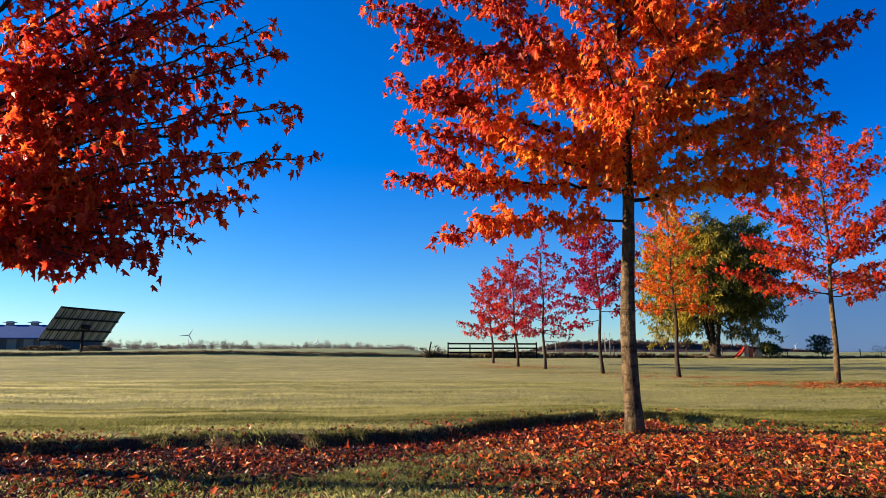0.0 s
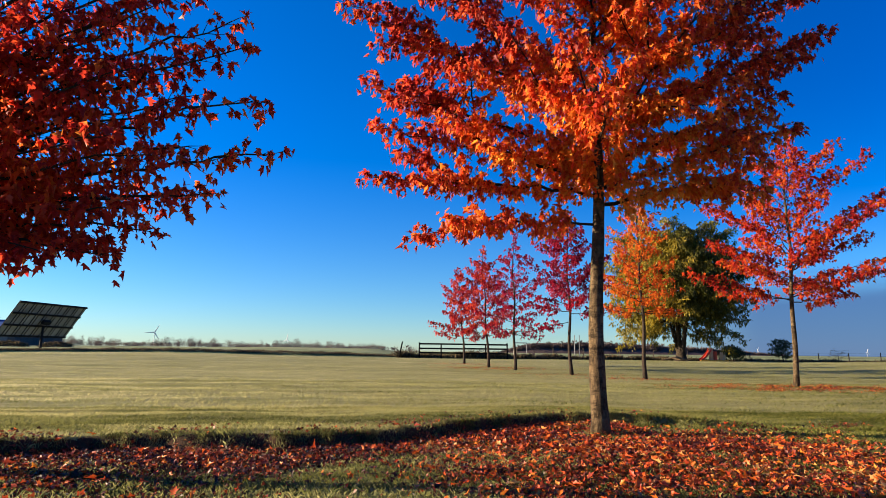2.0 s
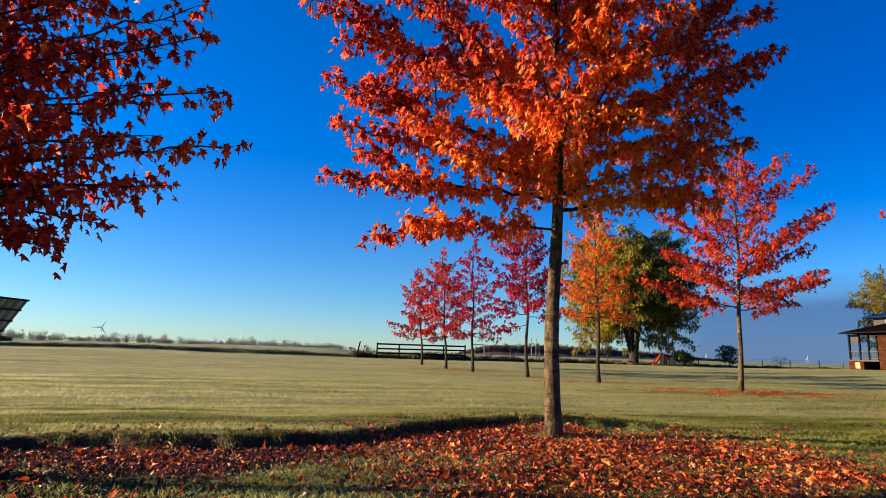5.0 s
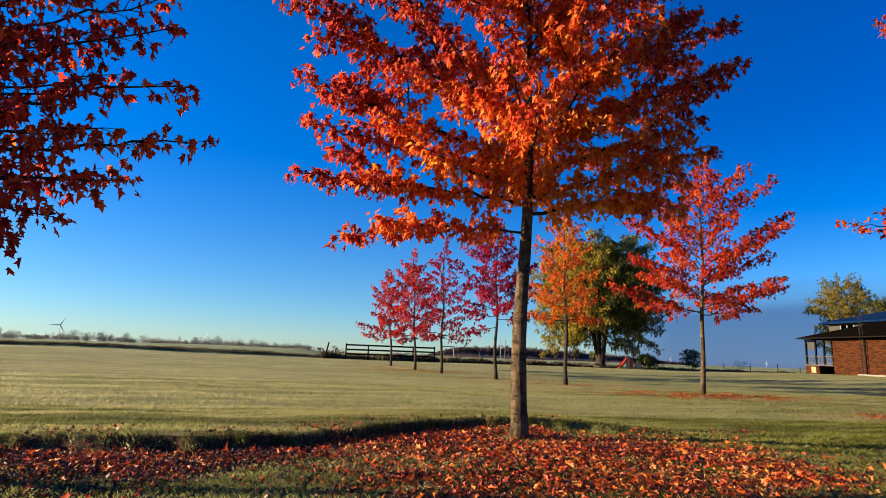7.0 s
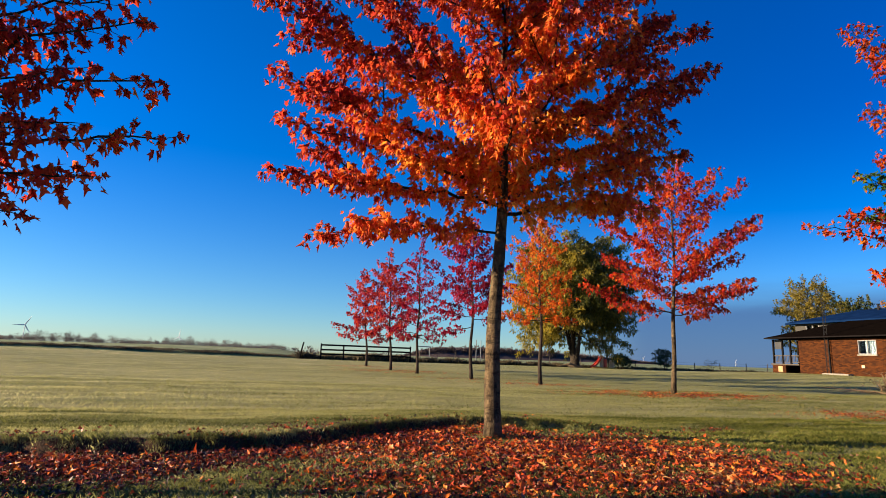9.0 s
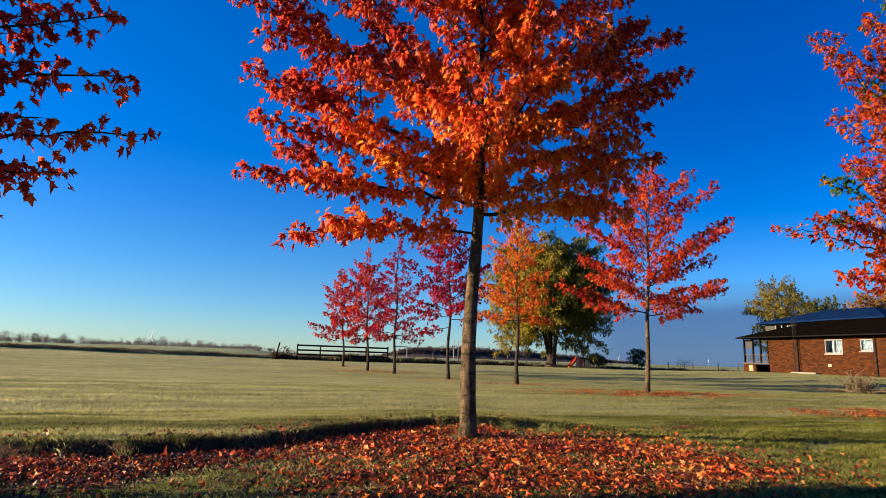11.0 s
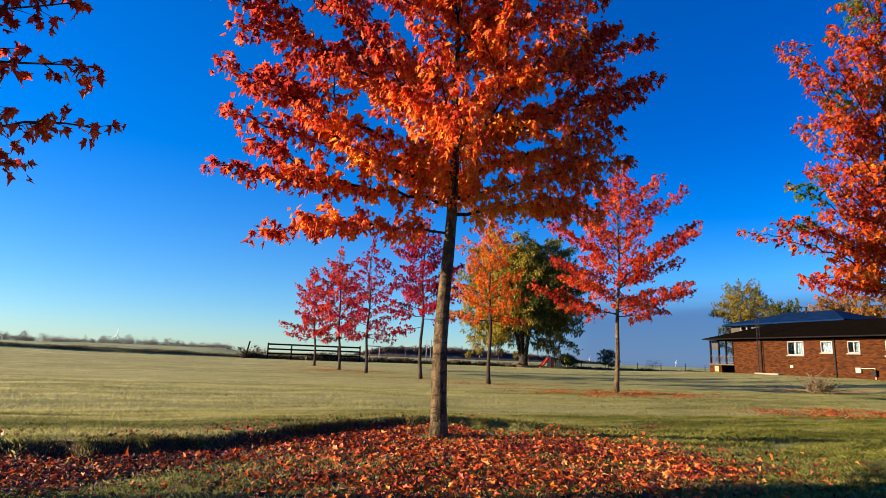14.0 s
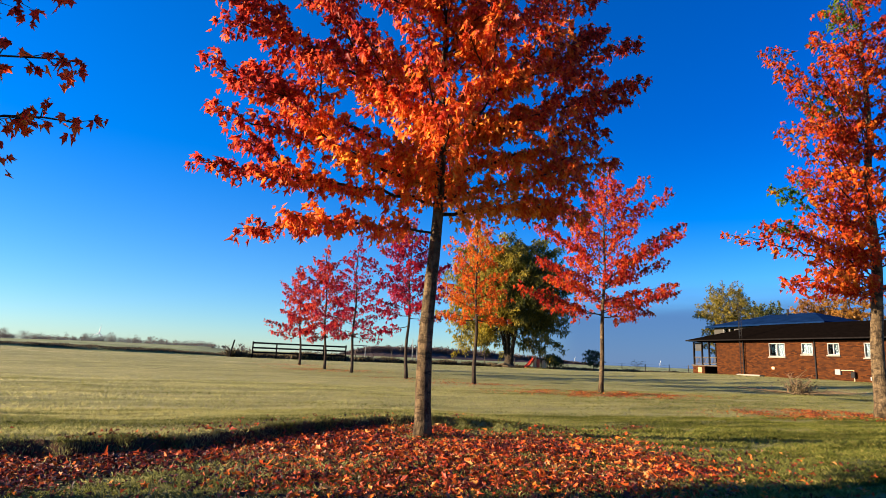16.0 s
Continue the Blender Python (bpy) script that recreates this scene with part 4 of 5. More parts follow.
def old_tree():
    """The broad old tree at the lawn's end: several stems from one foot, and a full crown that hangs low at its sides."""
    bx, by = 33.6, 64.6
    mk = TreeMaker(71, leaf=0.39, shape="oval", twig_gap=0.29, twig_len=1.7, node_gap=0.19, thin=0.02, per_node=6)
    rng = mk.rng
    base = (bx, by, gz(bx, by) - 0.02)
    stems = 7
    for i in range(stems):
        a = i * 2 * math.pi / stems + 0.2
        out = 2.9 if i % 2 else 2.0
        mk.bough((bx + 0.2 * math.cos(a), by + 0.2 * math.sin(a), base[2] + 0.5), (bx + math.cos(a) * out, by + math.sin(a) * out, base[2] + rng.uniform(8.5, 11.0)), -0.9, 0.30, 0.2, 0.5)
    count = 124
    for i in range(count):
        u = 1.0 - 1.86 * (i + 0.5) / count
        a = i * 2.399
        flat = (1 - abs(u) ** 2.6) ** (1 / 2.6)
        k = rng.uniform(0.80, 1.04)
        x, y, z = bx - 0.2 + 8.1 * flat * k * math.cos(a), by + 7.0 * flat * k * math.sin(a), 8.9 + (7.7 if u > 0 else 8.5) * u * k
        if u < -0.35 and math.sin(a) < -0.35:      # open in front of the stems
            z += 1.6
        root = Vector(mk.lines[i % stems][min(len(mk.lines[i % stems]) - 1, 2 + int((0.30 + 0.55 * (u + 1) / 2) * len(mk.lines[i % stems])))])
        mk.bough(root, (x, y, z), 0.5, 0.10, 1.0, 0.35)
    f = stem((bx, by, base[2]), (0, 0), 3.0, 0.02)
    pts, rs = trunk_line(f, 2.4, 0.62, 0.40, 8)
    rs[0] *= 1.5
    return finish_tree("broadleaf_tree", base, mk, pts, rs, leaf_green, "large old green tree, sunlight coloured yellow into its west side", "tree", "", bark_old, bark_old, sides=14, split=(leaf_sunlit_yellow, lit_west_side))


old_tree()
field_tree("broadleaf_tree", 81, 57.4, 53.6, 10.7, 1.6, 2.9, leaf_straw, "thin yellow tree behind the house", 0.72, 0.22, 46, 0.2, 0.75, 0.08, 1.5, shape="oval")
field_tree("broadleaf_tree", 82, 71.4, 60.0, 10.3, 2.5, 3.0, leaf_green, "olive-green tree behind the house", 1.0, 0.28, 30, 0.2, 0.6, 0.05, 1.4)
field_tree("broadleaf_tree", 83, 83.0, 58.0, 11.6, 2.5, 6.2, leaf_ochre, "ochre tree behind the house", 1.05, 0.34, 32, 0.25, 0.45, 0.1, 1.6)
field_tree("shrub", 91, 45.9, 64.6, 2.5, 0.3, 1.2, leaf_dark, "dark evergreen shrub standing alone", 0.42, 0.15, 26, 0.06, 0.6, 0.0, 0.5)
field_tree("shrub", 93, 40.9, 66.2, 1.7, 0.1, 1.3, leaf_dark, "dark bushy shrub beside the play set", 0.42, 0.16, 24, 0.05, 0.4, 0.0, 0.5)
field_tree("shrub", 92, 54.5, 66.5, 1.2, 0.1, 0.9, weeds_mat, "leafless low shrub at the fence", 0.4, 0.06, 14, 0.03, 0.8, 0.5, 0.5)


# ---- grass and fallen leaves ----


def swath(x, y):
    """Furrows that the mower left, running along x."""
    s = np.sin(y * 5.2 + 0.9 * np.sin(x * 0.45) + 0.5 * np.sin(x * 1.3 + y)) * (0.6 + 0.4 * wobble(x * 0.22, y * 0.9, 1.0)) + 0.35 * wobble(x * 1.2, y * 2.5, 1.7)
    return 0.7 - 2.0 * np.clip(s, 0, 1) ** 2.5


def blades(count, x0, x1, y0, y1, height, width, seed, keep=None, tall=None):
    """Grass blades, two triangles each, leaning at random."""
    rng = np.random.RandomState(seed)
    x, y = rng.uniform(x0, x1, count), rng.uniform(y0, y1, count)
    fan = (y < 3.9) | (x < 1.9 * y + 0.5) & (x > -0.9 * y - 0.3)          # sparing the far corners
    x, y = x[fan], y[fan]
    count = len(x)
    ok = rng.rand(count) < (1.0 if keep is None else keep(x, y)) * (0.78 + 0.30 * np.clip(swath(x, y), -1, 1))
    x, y = x[ok], y[ok]
    n = len(x)
    z = ground_z(x, y) - 0.004
    a, lean = rng.uniform(0, 2 * np.pi, n), rng.uniform(0.05, 0.75, n)
    h = height * rng.uniform(0.55, 1.25, n) * (0.85 + 0.18 * wobble(x * 0.5, y * 1.9, 1.0) + 0.28 * swath(x, y) + 0.20 * wobble(x * 2.3, y * 4.1, 2.0))
    if tall is not None:
        h = h * tall(x, y)
    w = width * rng.uniform(0.7, 1.3, n)
    face = rng.uniform(0, 2 * np.pi, n)
    p = np.stack([x, y, z], 1)
    s = np.stack([np.cos(face), np.sin(face), 0 * a], 1) * w[:, None] / 2
    d = np.stack([np.cos(a) * lean, np.sin(a) * lean, np.ones(n)], 1)
    d = d / np.linalg.norm(d, axis=1, keepdims=True) * h[:, None]
    bend = np.stack([np.cos(a), np.sin(a), -0.5 * np.ones(n)], 1) * (h * lean * 0.45)[:, None]
    v = np.stack([p - s, p + s, p + d * 0.6 + s * 0.55, p + d + bend], 1)
    f = np.array([(0, 1, 2), (0, 2, 3)])[None] + (np.arange(n) * 4)[:, None, None]
    return v.reshape(-1, 3), f.reshape(-1, 3)


def in_bed(x, y):
    d = y - bed_edge(x)
    return (d < 0.0) & (d > -0.85 + 0.25 * np.sin(x * 2.1)) & (x < 2.4)


def litter_amount(x, y):
    """How thick the fallen leaves lie, 0 to 1."""
    d = y - bed_edge(x)
    strip = np.where((d < -0.02) & (x < 3.2), np.clip(1.5 - np.abs(d + 0.42) * 2.0, 0, 1) * np.where(x < 1.0, 1.35, 1.0), 0)
    under = np.exp(-((x - 2.75) / 1.95) ** 4 - ((y - 5.85) / 1.4) ** 4)
    west = 0.9 * np.exp(-((x + 2.9) / 1.75) ** 4 - ((y - 5.1) / 0.95) ** 4)
    front = (0.018 + 0.05 * np.clip(wobble(x, y, 0.9), 0, 1)) * (y < 6.0) * (x < 6.5)
    lip = 0.16 * np.exp(-((d - 0.22) / 0.30) ** 2) * (x < 6.5) * np.clip(wobble(x, y, 2.7) + 0.25, 0, 1)
    patch = 0.78 + 0.4 * wobble(x, y, 1.9) + 0.3 * wobble(x, y, 4.7)
    return np.clip((np.maximum(np.maximum(strip, under), west)) * patch + front + lip, 0, 1)


def make_grass():
    def lawn_only(x, y):
        d = y - bed_edge(x)
        face = (d > -0.24) & (d < 0.02) & (x < 3.0)
        tuft = 0.12 + 0.5 * (wobble(x, y, 3.1) > 0.25)
        return np.where(face, np.where(d > -0.12, tuft, 0.10), np.where(in_bed(x, y), 0.12, 1.0 - 0.64 * litter_amount(x, y)))
    def ragged(x, y):
        return np.where(y < bed_edge(x), 1.35, 1.0) * (1 + (0.55 + 0.45 * np.sin(x * 9.0) * np.sin(x * 4.3)) * np.exp(-((y - bed_edge(x) - 0.06) / 0.10) ** 2))
    zones = [
        ("grass", 14000, -6.5, 8.5, -1.5, 3.9, 0.042, 0.0045, None, None, grass_rough),
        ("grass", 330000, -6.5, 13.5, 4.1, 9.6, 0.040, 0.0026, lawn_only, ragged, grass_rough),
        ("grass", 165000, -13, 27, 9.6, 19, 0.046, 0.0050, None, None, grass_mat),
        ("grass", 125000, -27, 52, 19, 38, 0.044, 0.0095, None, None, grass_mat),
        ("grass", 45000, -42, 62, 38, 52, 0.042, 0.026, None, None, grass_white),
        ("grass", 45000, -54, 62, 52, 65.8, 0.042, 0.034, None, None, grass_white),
    ]
    for i, (name, n, x0, x1, y0, y1, h, w, keep, tall, m) in enumerate(zones):
        v, f = blades(n, x0, x1, y0, y1, h, w, 300 + i, keep, tall)
        tagged(new(name, mesh_np("grass", v, f, m)), "short frosted lawn grass, pale green and straw", "grass", "", "stuff")


make_grass()


def make_fringe():
    """Long grass that hangs over the cut edge of the lawn."""
    rng = np.random.RandomState(640)
    n = 17000
    x = rng.uniform(-7.0, 4.2, n)
    tuft = np.clip(0.55 + 0.5 * np.sin(x * 6.1 + 1.0) * np.sin(x * 2.3) + 0.35 * np.sin(x * 17.0), 0.12, 1.0)
    keep = rng.rand(n) < tuft
    x, tuft = x[keep], tuft[keep]
    n = len(x)
    y = bed_edge(x) + rng.uniform(-0.05, 0.09, n)
    p = np.stack([x, y, ground_z(x, y) - 0.004], 1)
    h = 0.050 * rng.uniform(0.5, 1.3, n) * (0.6 + 0.6 * tuft)
    out = np.stack([rng.normal(0, 0.5, n), -rng.uniform(0.2, 1.3, n), np.zeros(n)], 1)
    side = np.stack([np.ones(n), rng.normal(0, 0.4, n), np.zeros(n)], 1) * (0.0016 * rng.uniform(0.7, 1.4, n))[:, None]
    up = np.array([0, 0, 1.0])
    a = p + (out * 0.30 + up * 0.55) * h[:, None]
    b = p + (out * 0.85 + up * rng.uniform(-0.35, 0.55, (n, 1))) * h[:, None]
    v = np.stack([p - side, p + side, a + side * 0.8, a - side * 0.8, b], 1)
    f = np.array([(0, 1, 2), (0, 2, 3), (3, 2, 4)])[None] + (np.arange(n) * 5)[:, None, None]
    tagged(new("grass", mesh_np("grass", v.reshape(-1, 3), f.reshape(-1, 3), grass_rough)), "ragged frosted grass hanging over the lawn's cut edge", "grass", "", "stuff")


make_fringe()


def scatter(rng, count, x0, x1, y0, y1, amount):
    x, y = rng.uniform(x0, x1, count), rng.uniform(y0, y1, count)
    ok = rng.rand(count) < amount(x, y)
    return x[ok], y[ok]


def lay_leaves(rng, x, y, size, lift, tilt):
    n = len(x)
    p = np.stack([x, y, ground_z(x, y) + rng.uniform(0.008, lift, n)], 1)
    a = rng.uniform(0, 2 * np.pi, n)
    tip = np.stack([np.cos(a), np.sin(a), rng.normal(0, tilt, n)], 1)
    normal = np.stack([rng.normal(0, tilt, n), rng.normal(0, tilt, n), np.ones(n)], 1)
    return p, tip, normal, size * rng.uniform(0.65, 1.2, n)


def ring(cx, cy, rx, ry, top):
    def f(x, y):
        return top * np.exp(-(((x - cx) / rx) ** 2 + ((y - cy) / ry) ** 2) ** 1.4) * np.clip(0.45 + 0.6 * wobble(x, y, 2.3), 0, 1)
    return f


def make_litter():
    rng = np.random.RandomState(404)
    litter = thing("leaf_litter", (0, 0, 0), "thick red and orange fallen maple leaves on the tree bed", "fallen leaves", "", "stuff")
    x, y = scatter(rng, 235000, -7.0, 7.5, 3.6, 9.4, litter_amount)
    p, tip, normal, size = lay_leaves(rng, x, y, 0.057, 0.045, 0.6)
    old = rng.rand(len(p)) < np.where(y > bed_edge(x) - 0.01, 0.85, 0.52 + 0.34 * (1 - smooth01((x + 0.2) / 2.0)))      # dark and withered, mostly on the western bed
    size = np.where(old, size * 0.78, size)
    near = np.nonzero((p[:, 1] < 6.3) & (p[:, 0] > -1.5) & (p[:, 0] < 5.0))[0]
    single = np.zeros(len(p), bool)
    single[rng.choice(near[~old[near]], 300, replace=False)] = True
    plainer = (p[:, 1] > 6.3) | (p[:, 1] < 4.2) | (rng.rand(len(p)) < 0.35)      # leaves that have rolled up to a simpler outline
    for sel, shape, tris, m in ((~single & ~plainer & ~old, LEAF_DEEP, LEAF_FULL_TRIS, leaf_litter_mat), (~single & plainer & ~old, LEAF_SMALL, LEAF_SMALL_TRIS, leaf_litter_mat), (~single & old, LEAF_SMALL, LEAF_SMALL_TRIS, leaf_withered)):
        v, f = leaf_arrays(p[sel], tip[sel], normal[sel], size[sel], shape, tris, rng, 0.5)
        part("litter", mesh_np("litter", v, f, m), m, litter, "dark withered leaves" if m is leaf_withered else "", False, "stuff")
    kinds = []
    for s in range(6):
        v, f = leaf_arrays(np.zeros((1, 3)), np.array([[0, 1.0, 0]]), np.array([[0, 0, 1.0]]), np.ones(1), LEAF_DEEP, LEAF_FULL_TRIS, rng, 0.35)
        kinds.append(mesh_np("leaf", v, f, leaf_piece_mat))
    for i in np.nonzero(single)[0]:
        t = Vector(tip[i]).normalized()
        nn = Vector(normal[i])
        nn = (nn - t * nn.dot(t)).normalized()
        ob = new("leaf", kinds[i % 6])
        ob.parent = litter
        ob.matrix_basis = Matrix.Translation(p[i] + np.array([0, 0, 0.012])) @ Matrix((t.cross(nn), t, nn)).transposed().to_4x4() @ Matrix.Scale(float(size[i]), 4)
    rings = [(12.1, 16.5, 3.0, 1.2, 0.92, 5600, "ring of orange fallen leaves under a maple"), (12.7, 10.0, 2.1, 0.85, 0.92, 3400, "patch of orange fallen leaves under a maple"),
             (9.9, 22.2, 2.6, 0.9, 0.35, 2600, "thin scatter of fallen leaves under a maple"), (8.0, 26.2, 2.4, 1.0, 0.25, 1800, "thin scatter of fallen leaves under a maple"),
             (6.2, 33.6, 2.6, 1.6, 0.7, 2600, "orange fallen leaves under two maples"), (5.3, 40.2, 2.4, 1.5, 0.6, 1500, "orange fallen leaves under a small maple")]
    for cx, cy, rx, ry, top, n, label in rings:
        x, y = scatter(rng, n * 7, cx - 2 * rx, cx + 2 * rx, cy - 2 * ry, cy + 2 * ry, ring(cx, cy, rx, ry, top))
        p, tip, normal, size = lay_leaves(rng, x, y, 0.056, 0.03, 0.5)
        p[:, 2] += 0.012
        v, f = leaf_arrays(p, tip, normal, size, LEAF_SMALL, LEAF_SMALL_TRIS, rng, 0.3)
        tagged(new("leaf_litter", mesh_np("litter", v, f, leaf_old_mat)), label, "fallen leaves", "", "stuff")


make_litter()

# ---- the brick house ----
HX, HZ = 40.5, 0.42


def panel_wall(b, along, fixed, thick, a0, a1, z0, z1, holes):
    """A wall with real openings. along: 'y' (the wall stands at x = fixed) or 'x'."""
    cuts = sorted({a0, a1, *[h[0] for h in holes], *[h[1] for h in holes]})
    for c0, c1 in zip(cuts, cuts[1:]):
        inside = sorted([(h[2], h[3]) for h in holes if h[0] <= c0 and h[1] >= c1])
        z = z0
        for lo, hi in inside + [(z1, z1)]:
            if lo > z:
                if along == "y":
                    b.box(fixed, c0, z, fixed + thick, c1, lo)
                else:
                    b.box(c0, fixed, z, c1, fixed + thick, lo)
            z = hi
    return b


def hip_roof(b, x0, x1, y0, y1, ze, xr, yr0, yr1, zr, thick=0.16):
    """A hipped roof with its ridge along y."""
    top = [(x0, y0, ze), (x1, y0, ze), (x1, y1, ze), (x0, y1, ze), (xr, yr0, zr), (xr, yr1, zr)]
    low = [(x0, y0, ze - thick), (x1, y0, ze - thick), (x1, y1, ze - thick), (x0, y1, ze - thick)]
    b.add(top + low, [(0, 1, 4), (1, 2, 5, 4), (2, 3, 5), (3, 0, 4, 5), (0, 6, 7, 1), (1, 7, 8, 2), (2, 8, 9, 3), (3, 9, 6, 0), (9, 8, 7, 6)])
    return b


def house_window(house, y0, y1, z0, z1, split, sash):
    """A white window set in the brick wall."""
    w = part("window", Build().box(HX - 0.02, y0, z0, HX + 0.09, y0 + 0.05, z1).box(HX - 0.02, y1 - 0.05, z0, HX + 0.09, y1, z1)
             .box(HX - 0.02, y0 + 0.07, z0, HX + 0.09, y1 - 0.07, z0 + 0.07).box(HX - 0.02, y0 + 0.07, z1 - 0.07, HX + 0.09, y1 - 0.07, z1), white_paint, house, "white framed window")
    part("sill", Build().box(HX - 0.10, y0 - 0.06, z0 - 0.09, HX + 0.05, y1 + 0.06, z0 - 0.004), stone_mat, w, "pale stone sill")
    ym = (y0 + y1) / 2
    if split:
        part("mullion", Build().box(HX + 0.0, ym - 0.035, z0 + 0.07, HX + 0.07, ym + 0.035, z1 - 0.07), white_paint, w)
    pane = part("pane", Build().box(HX + 0.03, y0 + 0.06, z0 + 0.06, HX + 0.042, y1 - 0.06, z1 - 0.06), glass, w)
    pane.visible_shadow = False
    cloth = Build()
    n = 16
    for (c0, c1) in sash:
        vs = []
        for i in range(n + 1):
            yy = c0 + (c1 - c0) * i / n
            xx = HX + 0.17 + 0.02 * math.sin(i * 1.9)
            vs += [(xx, yy, z0 + 0.03), (xx, yy, z1 - 0.03)]
        cloth.add(vs, [(2 * i, 2 * i + 2, 2 * i + 3, 2 * i + 1) for i in range(n)])
    if sash:
        part("curtain", cloth, curtain, w)


def make_house():
    house = thing("house", (0, -0.25, 0), "low red brick house with dark hipped roof and porch", "house")
    wins = [(33.07, 34.44, 2.09, 3.12, True, [(33.12, 34.0)]), (30.84, 31.72, 2.28, 3.10, False, [(30.9, 31.68)]), (28.90, 29.75, 2.25, 3.08, True, [(28.95, 29.35)]), (26.35, 27.24, 2.10, 3.08, False, [(26.4, 27.2)])]
    b = panel_wall(Build(), "y", HX, 0.24, 8.0, 39.6, HZ, 3.26, [w[:4] for w in wins])
    b.box(HX + 0.24, 39.36, HZ, 51.5, 39.6, 3.26).box(HX + 0.24, 8.0, HZ, 51.5, 8.24, 3.26).box(51.26, 8.24, HZ, 51.5, 39.36, 3.26)
    part("wall", b, brick_mat, house, "red brick wall")
    part("inner_wall", Build().box(HX + 1.6, 8.3, HZ, HX + 1.7, 39.3, 3.2), dark_room, house)
    for w in wins:
        house_window(house, *w)
    roof = part("roof", hip_roof(Build(), 39.85, 52.15, 7.4, 42.35, 3.44, 46.0, 13.5, 39.7, 5.05, 0.11), shingle_dark, house, "dark brown shingle roof")
    part("gutter", Build().box(39.74, 7.4, 3.34, 39.848, 42.35, 3.43), dark_wood, roof, "weathered eaves gutter")
    # upper storey
    part("upper_wall", panel_wall(Build(), "y", 47.4, 0.2, 34.8, 46.4, 3.3, 5.12, [(43.8, 45.2, 4.25, 4.95)]).box(47.6, 46.2, HZ, 54.6, 46.4, 5.12).box(47.6, 34.8, 3.3, 54.6, 35.0, 5.12).box(54.4, 35.0, HZ, 54.6, 46.2, 5.12), cream_wall, house, "cream upper storey")
    up = part("window", Build().box(47.38, 43.8, 4.25, 47.5, 43.87, 4.95).box(47.38, 45.13, 4.25, 47.5, 45.2, 4.95).box(47.38, 44.46, 4.25, 47.5, 44.54, 4.95).box(47.38, 43.87, 4.25, 47.5, 44.46, 4.31).box(47.38, 44.54, 4.25, 47.5, 45.13, 4.31), white_paint, house)
    part("pane", Build().box(47.45, 43.8, 4.25, 47.46, 45.2, 4.95), glass, up).visible_shadow = False
    part("inner_wall", Build().box(48.6, 35.1, 3.3, 48.7, 46.1, 5.1), dark_room, house)
    part("upper_roof", hip_roof(Build(), 46.75, 55.2, 34.3, 46.9, 5.24, 51.0, 38.2, 42.9, 6.45), shingle_frost, house, "frost-covered upper roof, the sky's reflection coloured in as blue")
    part("flue", Build().tube([(50.4, 40.4, 6.2), (50.4, 40.4, 6.75)], 0.09, 10).tube([(50.4, 40.4, 6.75), (50.4, 40.4, 6.82)], 0.15, 10), dark_steel, house)
    # porch at the north end
    part("porch_base", Build().box(HX, 41.0, HZ - 0.1, HX + 0.24, 42.35, 1.18).box(HX + 0.24, 42.11, HZ - 0.1, 46.0, 42.35, 1.18), brick_mat, house)
    part("porch_deck", Build().box(HX - 0.05, 39.62, 1.184, 46.0, 42.45, 1.30), grey_wood, house)
    part("vent_panel", Build().box(HX - 0.03, 41.3, 0.62, HX - 0.004, 41.75, 1.10), tan_wood, house)
    for x, y in ((HX + 0.1, 42.25), (HX + 0.1, 41.3), (HX + 0.1, 40.5), (43.2, 42.25), (45.8, 42.25)):
        part("post", Build().box(x - 0.06, y - 0.06, 1.302, x + 0.06, y + 0.06, 3.3), dark_wood, house)
    rail = part("railing", Build().box(HX + 0.07, 39.7, 1.92, HX + 0.13, 42.19, 1.99).box(HX + 0.08, 39.7, 1.40, HX + 0.12, 42.19, 1.45), grey_wood, house)
    for i in range(17):
        y = 39.8 + i * 0.142
        part("baluster", Build().box(HX + 0.085, y, 1.45, HX + 0.115, y + 0.03, 1.92), grey_wood, rail)
    part("screen", Build().box(HX + 0.18, 41.36, 2.55, HX + 0.21, 42.19, 3.28).box(HX + 0.15, 41.36, 2.50, HX + 0.24, 42.19, 2.548), dark_room, house, "dark rolled porch screen")
    for y in (36.8, 30.68):
        part("downspout", Build().tube([(HX - 0.06, y, 3.3), (HX - 0.06, y, 0.55), (HX - 0.22, y, 0.50)], 0.045, 8), dark_steel, house)
    part("meter", bevel_box(HX - 0.14, 28.9, 0.92, HX - 0.004, 29.28, 1.28), white_paint, house, "white meter box")
    part("pipe", Build().tube([(HX - 0.07, 28.88, 1.22), (HX - 0.07, 28.0, 1.24), (HX - 0.07, 28.0, 0.5)], 0.03, 8), tan_plastic, house)
    part("gas_meter", bevel_box(HX - 0.25, 27.86, 0.75, HX - 0.11, 28.12, 1.15), dark_steel, house)
    part("vent", bevel_box(HX - 0.05, 34.05, 1.12, HX - 0.004, 34.3, 1.32), tan_plastic, house)
    part("basement_window", Build().box(HX - 0.03, 26.2, 0.62, HX - 0.004, 27.0, 0.86), white_paint, house)
    part("step", bevel_box(HX - 0.5, 35.0, HZ, HX - 0.02, 37.2, 0.66), stone_mat, house)
    # the lattice mast by the wall
    m = Build()
    legs = [(HX - 0.48, 36.75), (HX - 0.28, 36.65), (HX - 0.28, 36.87)]
    for x, y in legs:
        m.tube([(x, y, HZ), (x, y, 6.4)], 0.016, 6)
    for i in range(18):
        z = 0.7 + i * 0.32
        for j in range(3):
            (ax, ay), (bx, by) = legs[j], legs[(j + 1) % 3]
            m.tube([(ax, ay, z), (bx, by, z + 0.32)], 0.008, 4)
    mast = thing("antenna_mast", (0, -0.25, 0), "dark steel lattice antenna mast against the house wall", "mast")
    part("mast", m, dark_steel, mast)
    return house


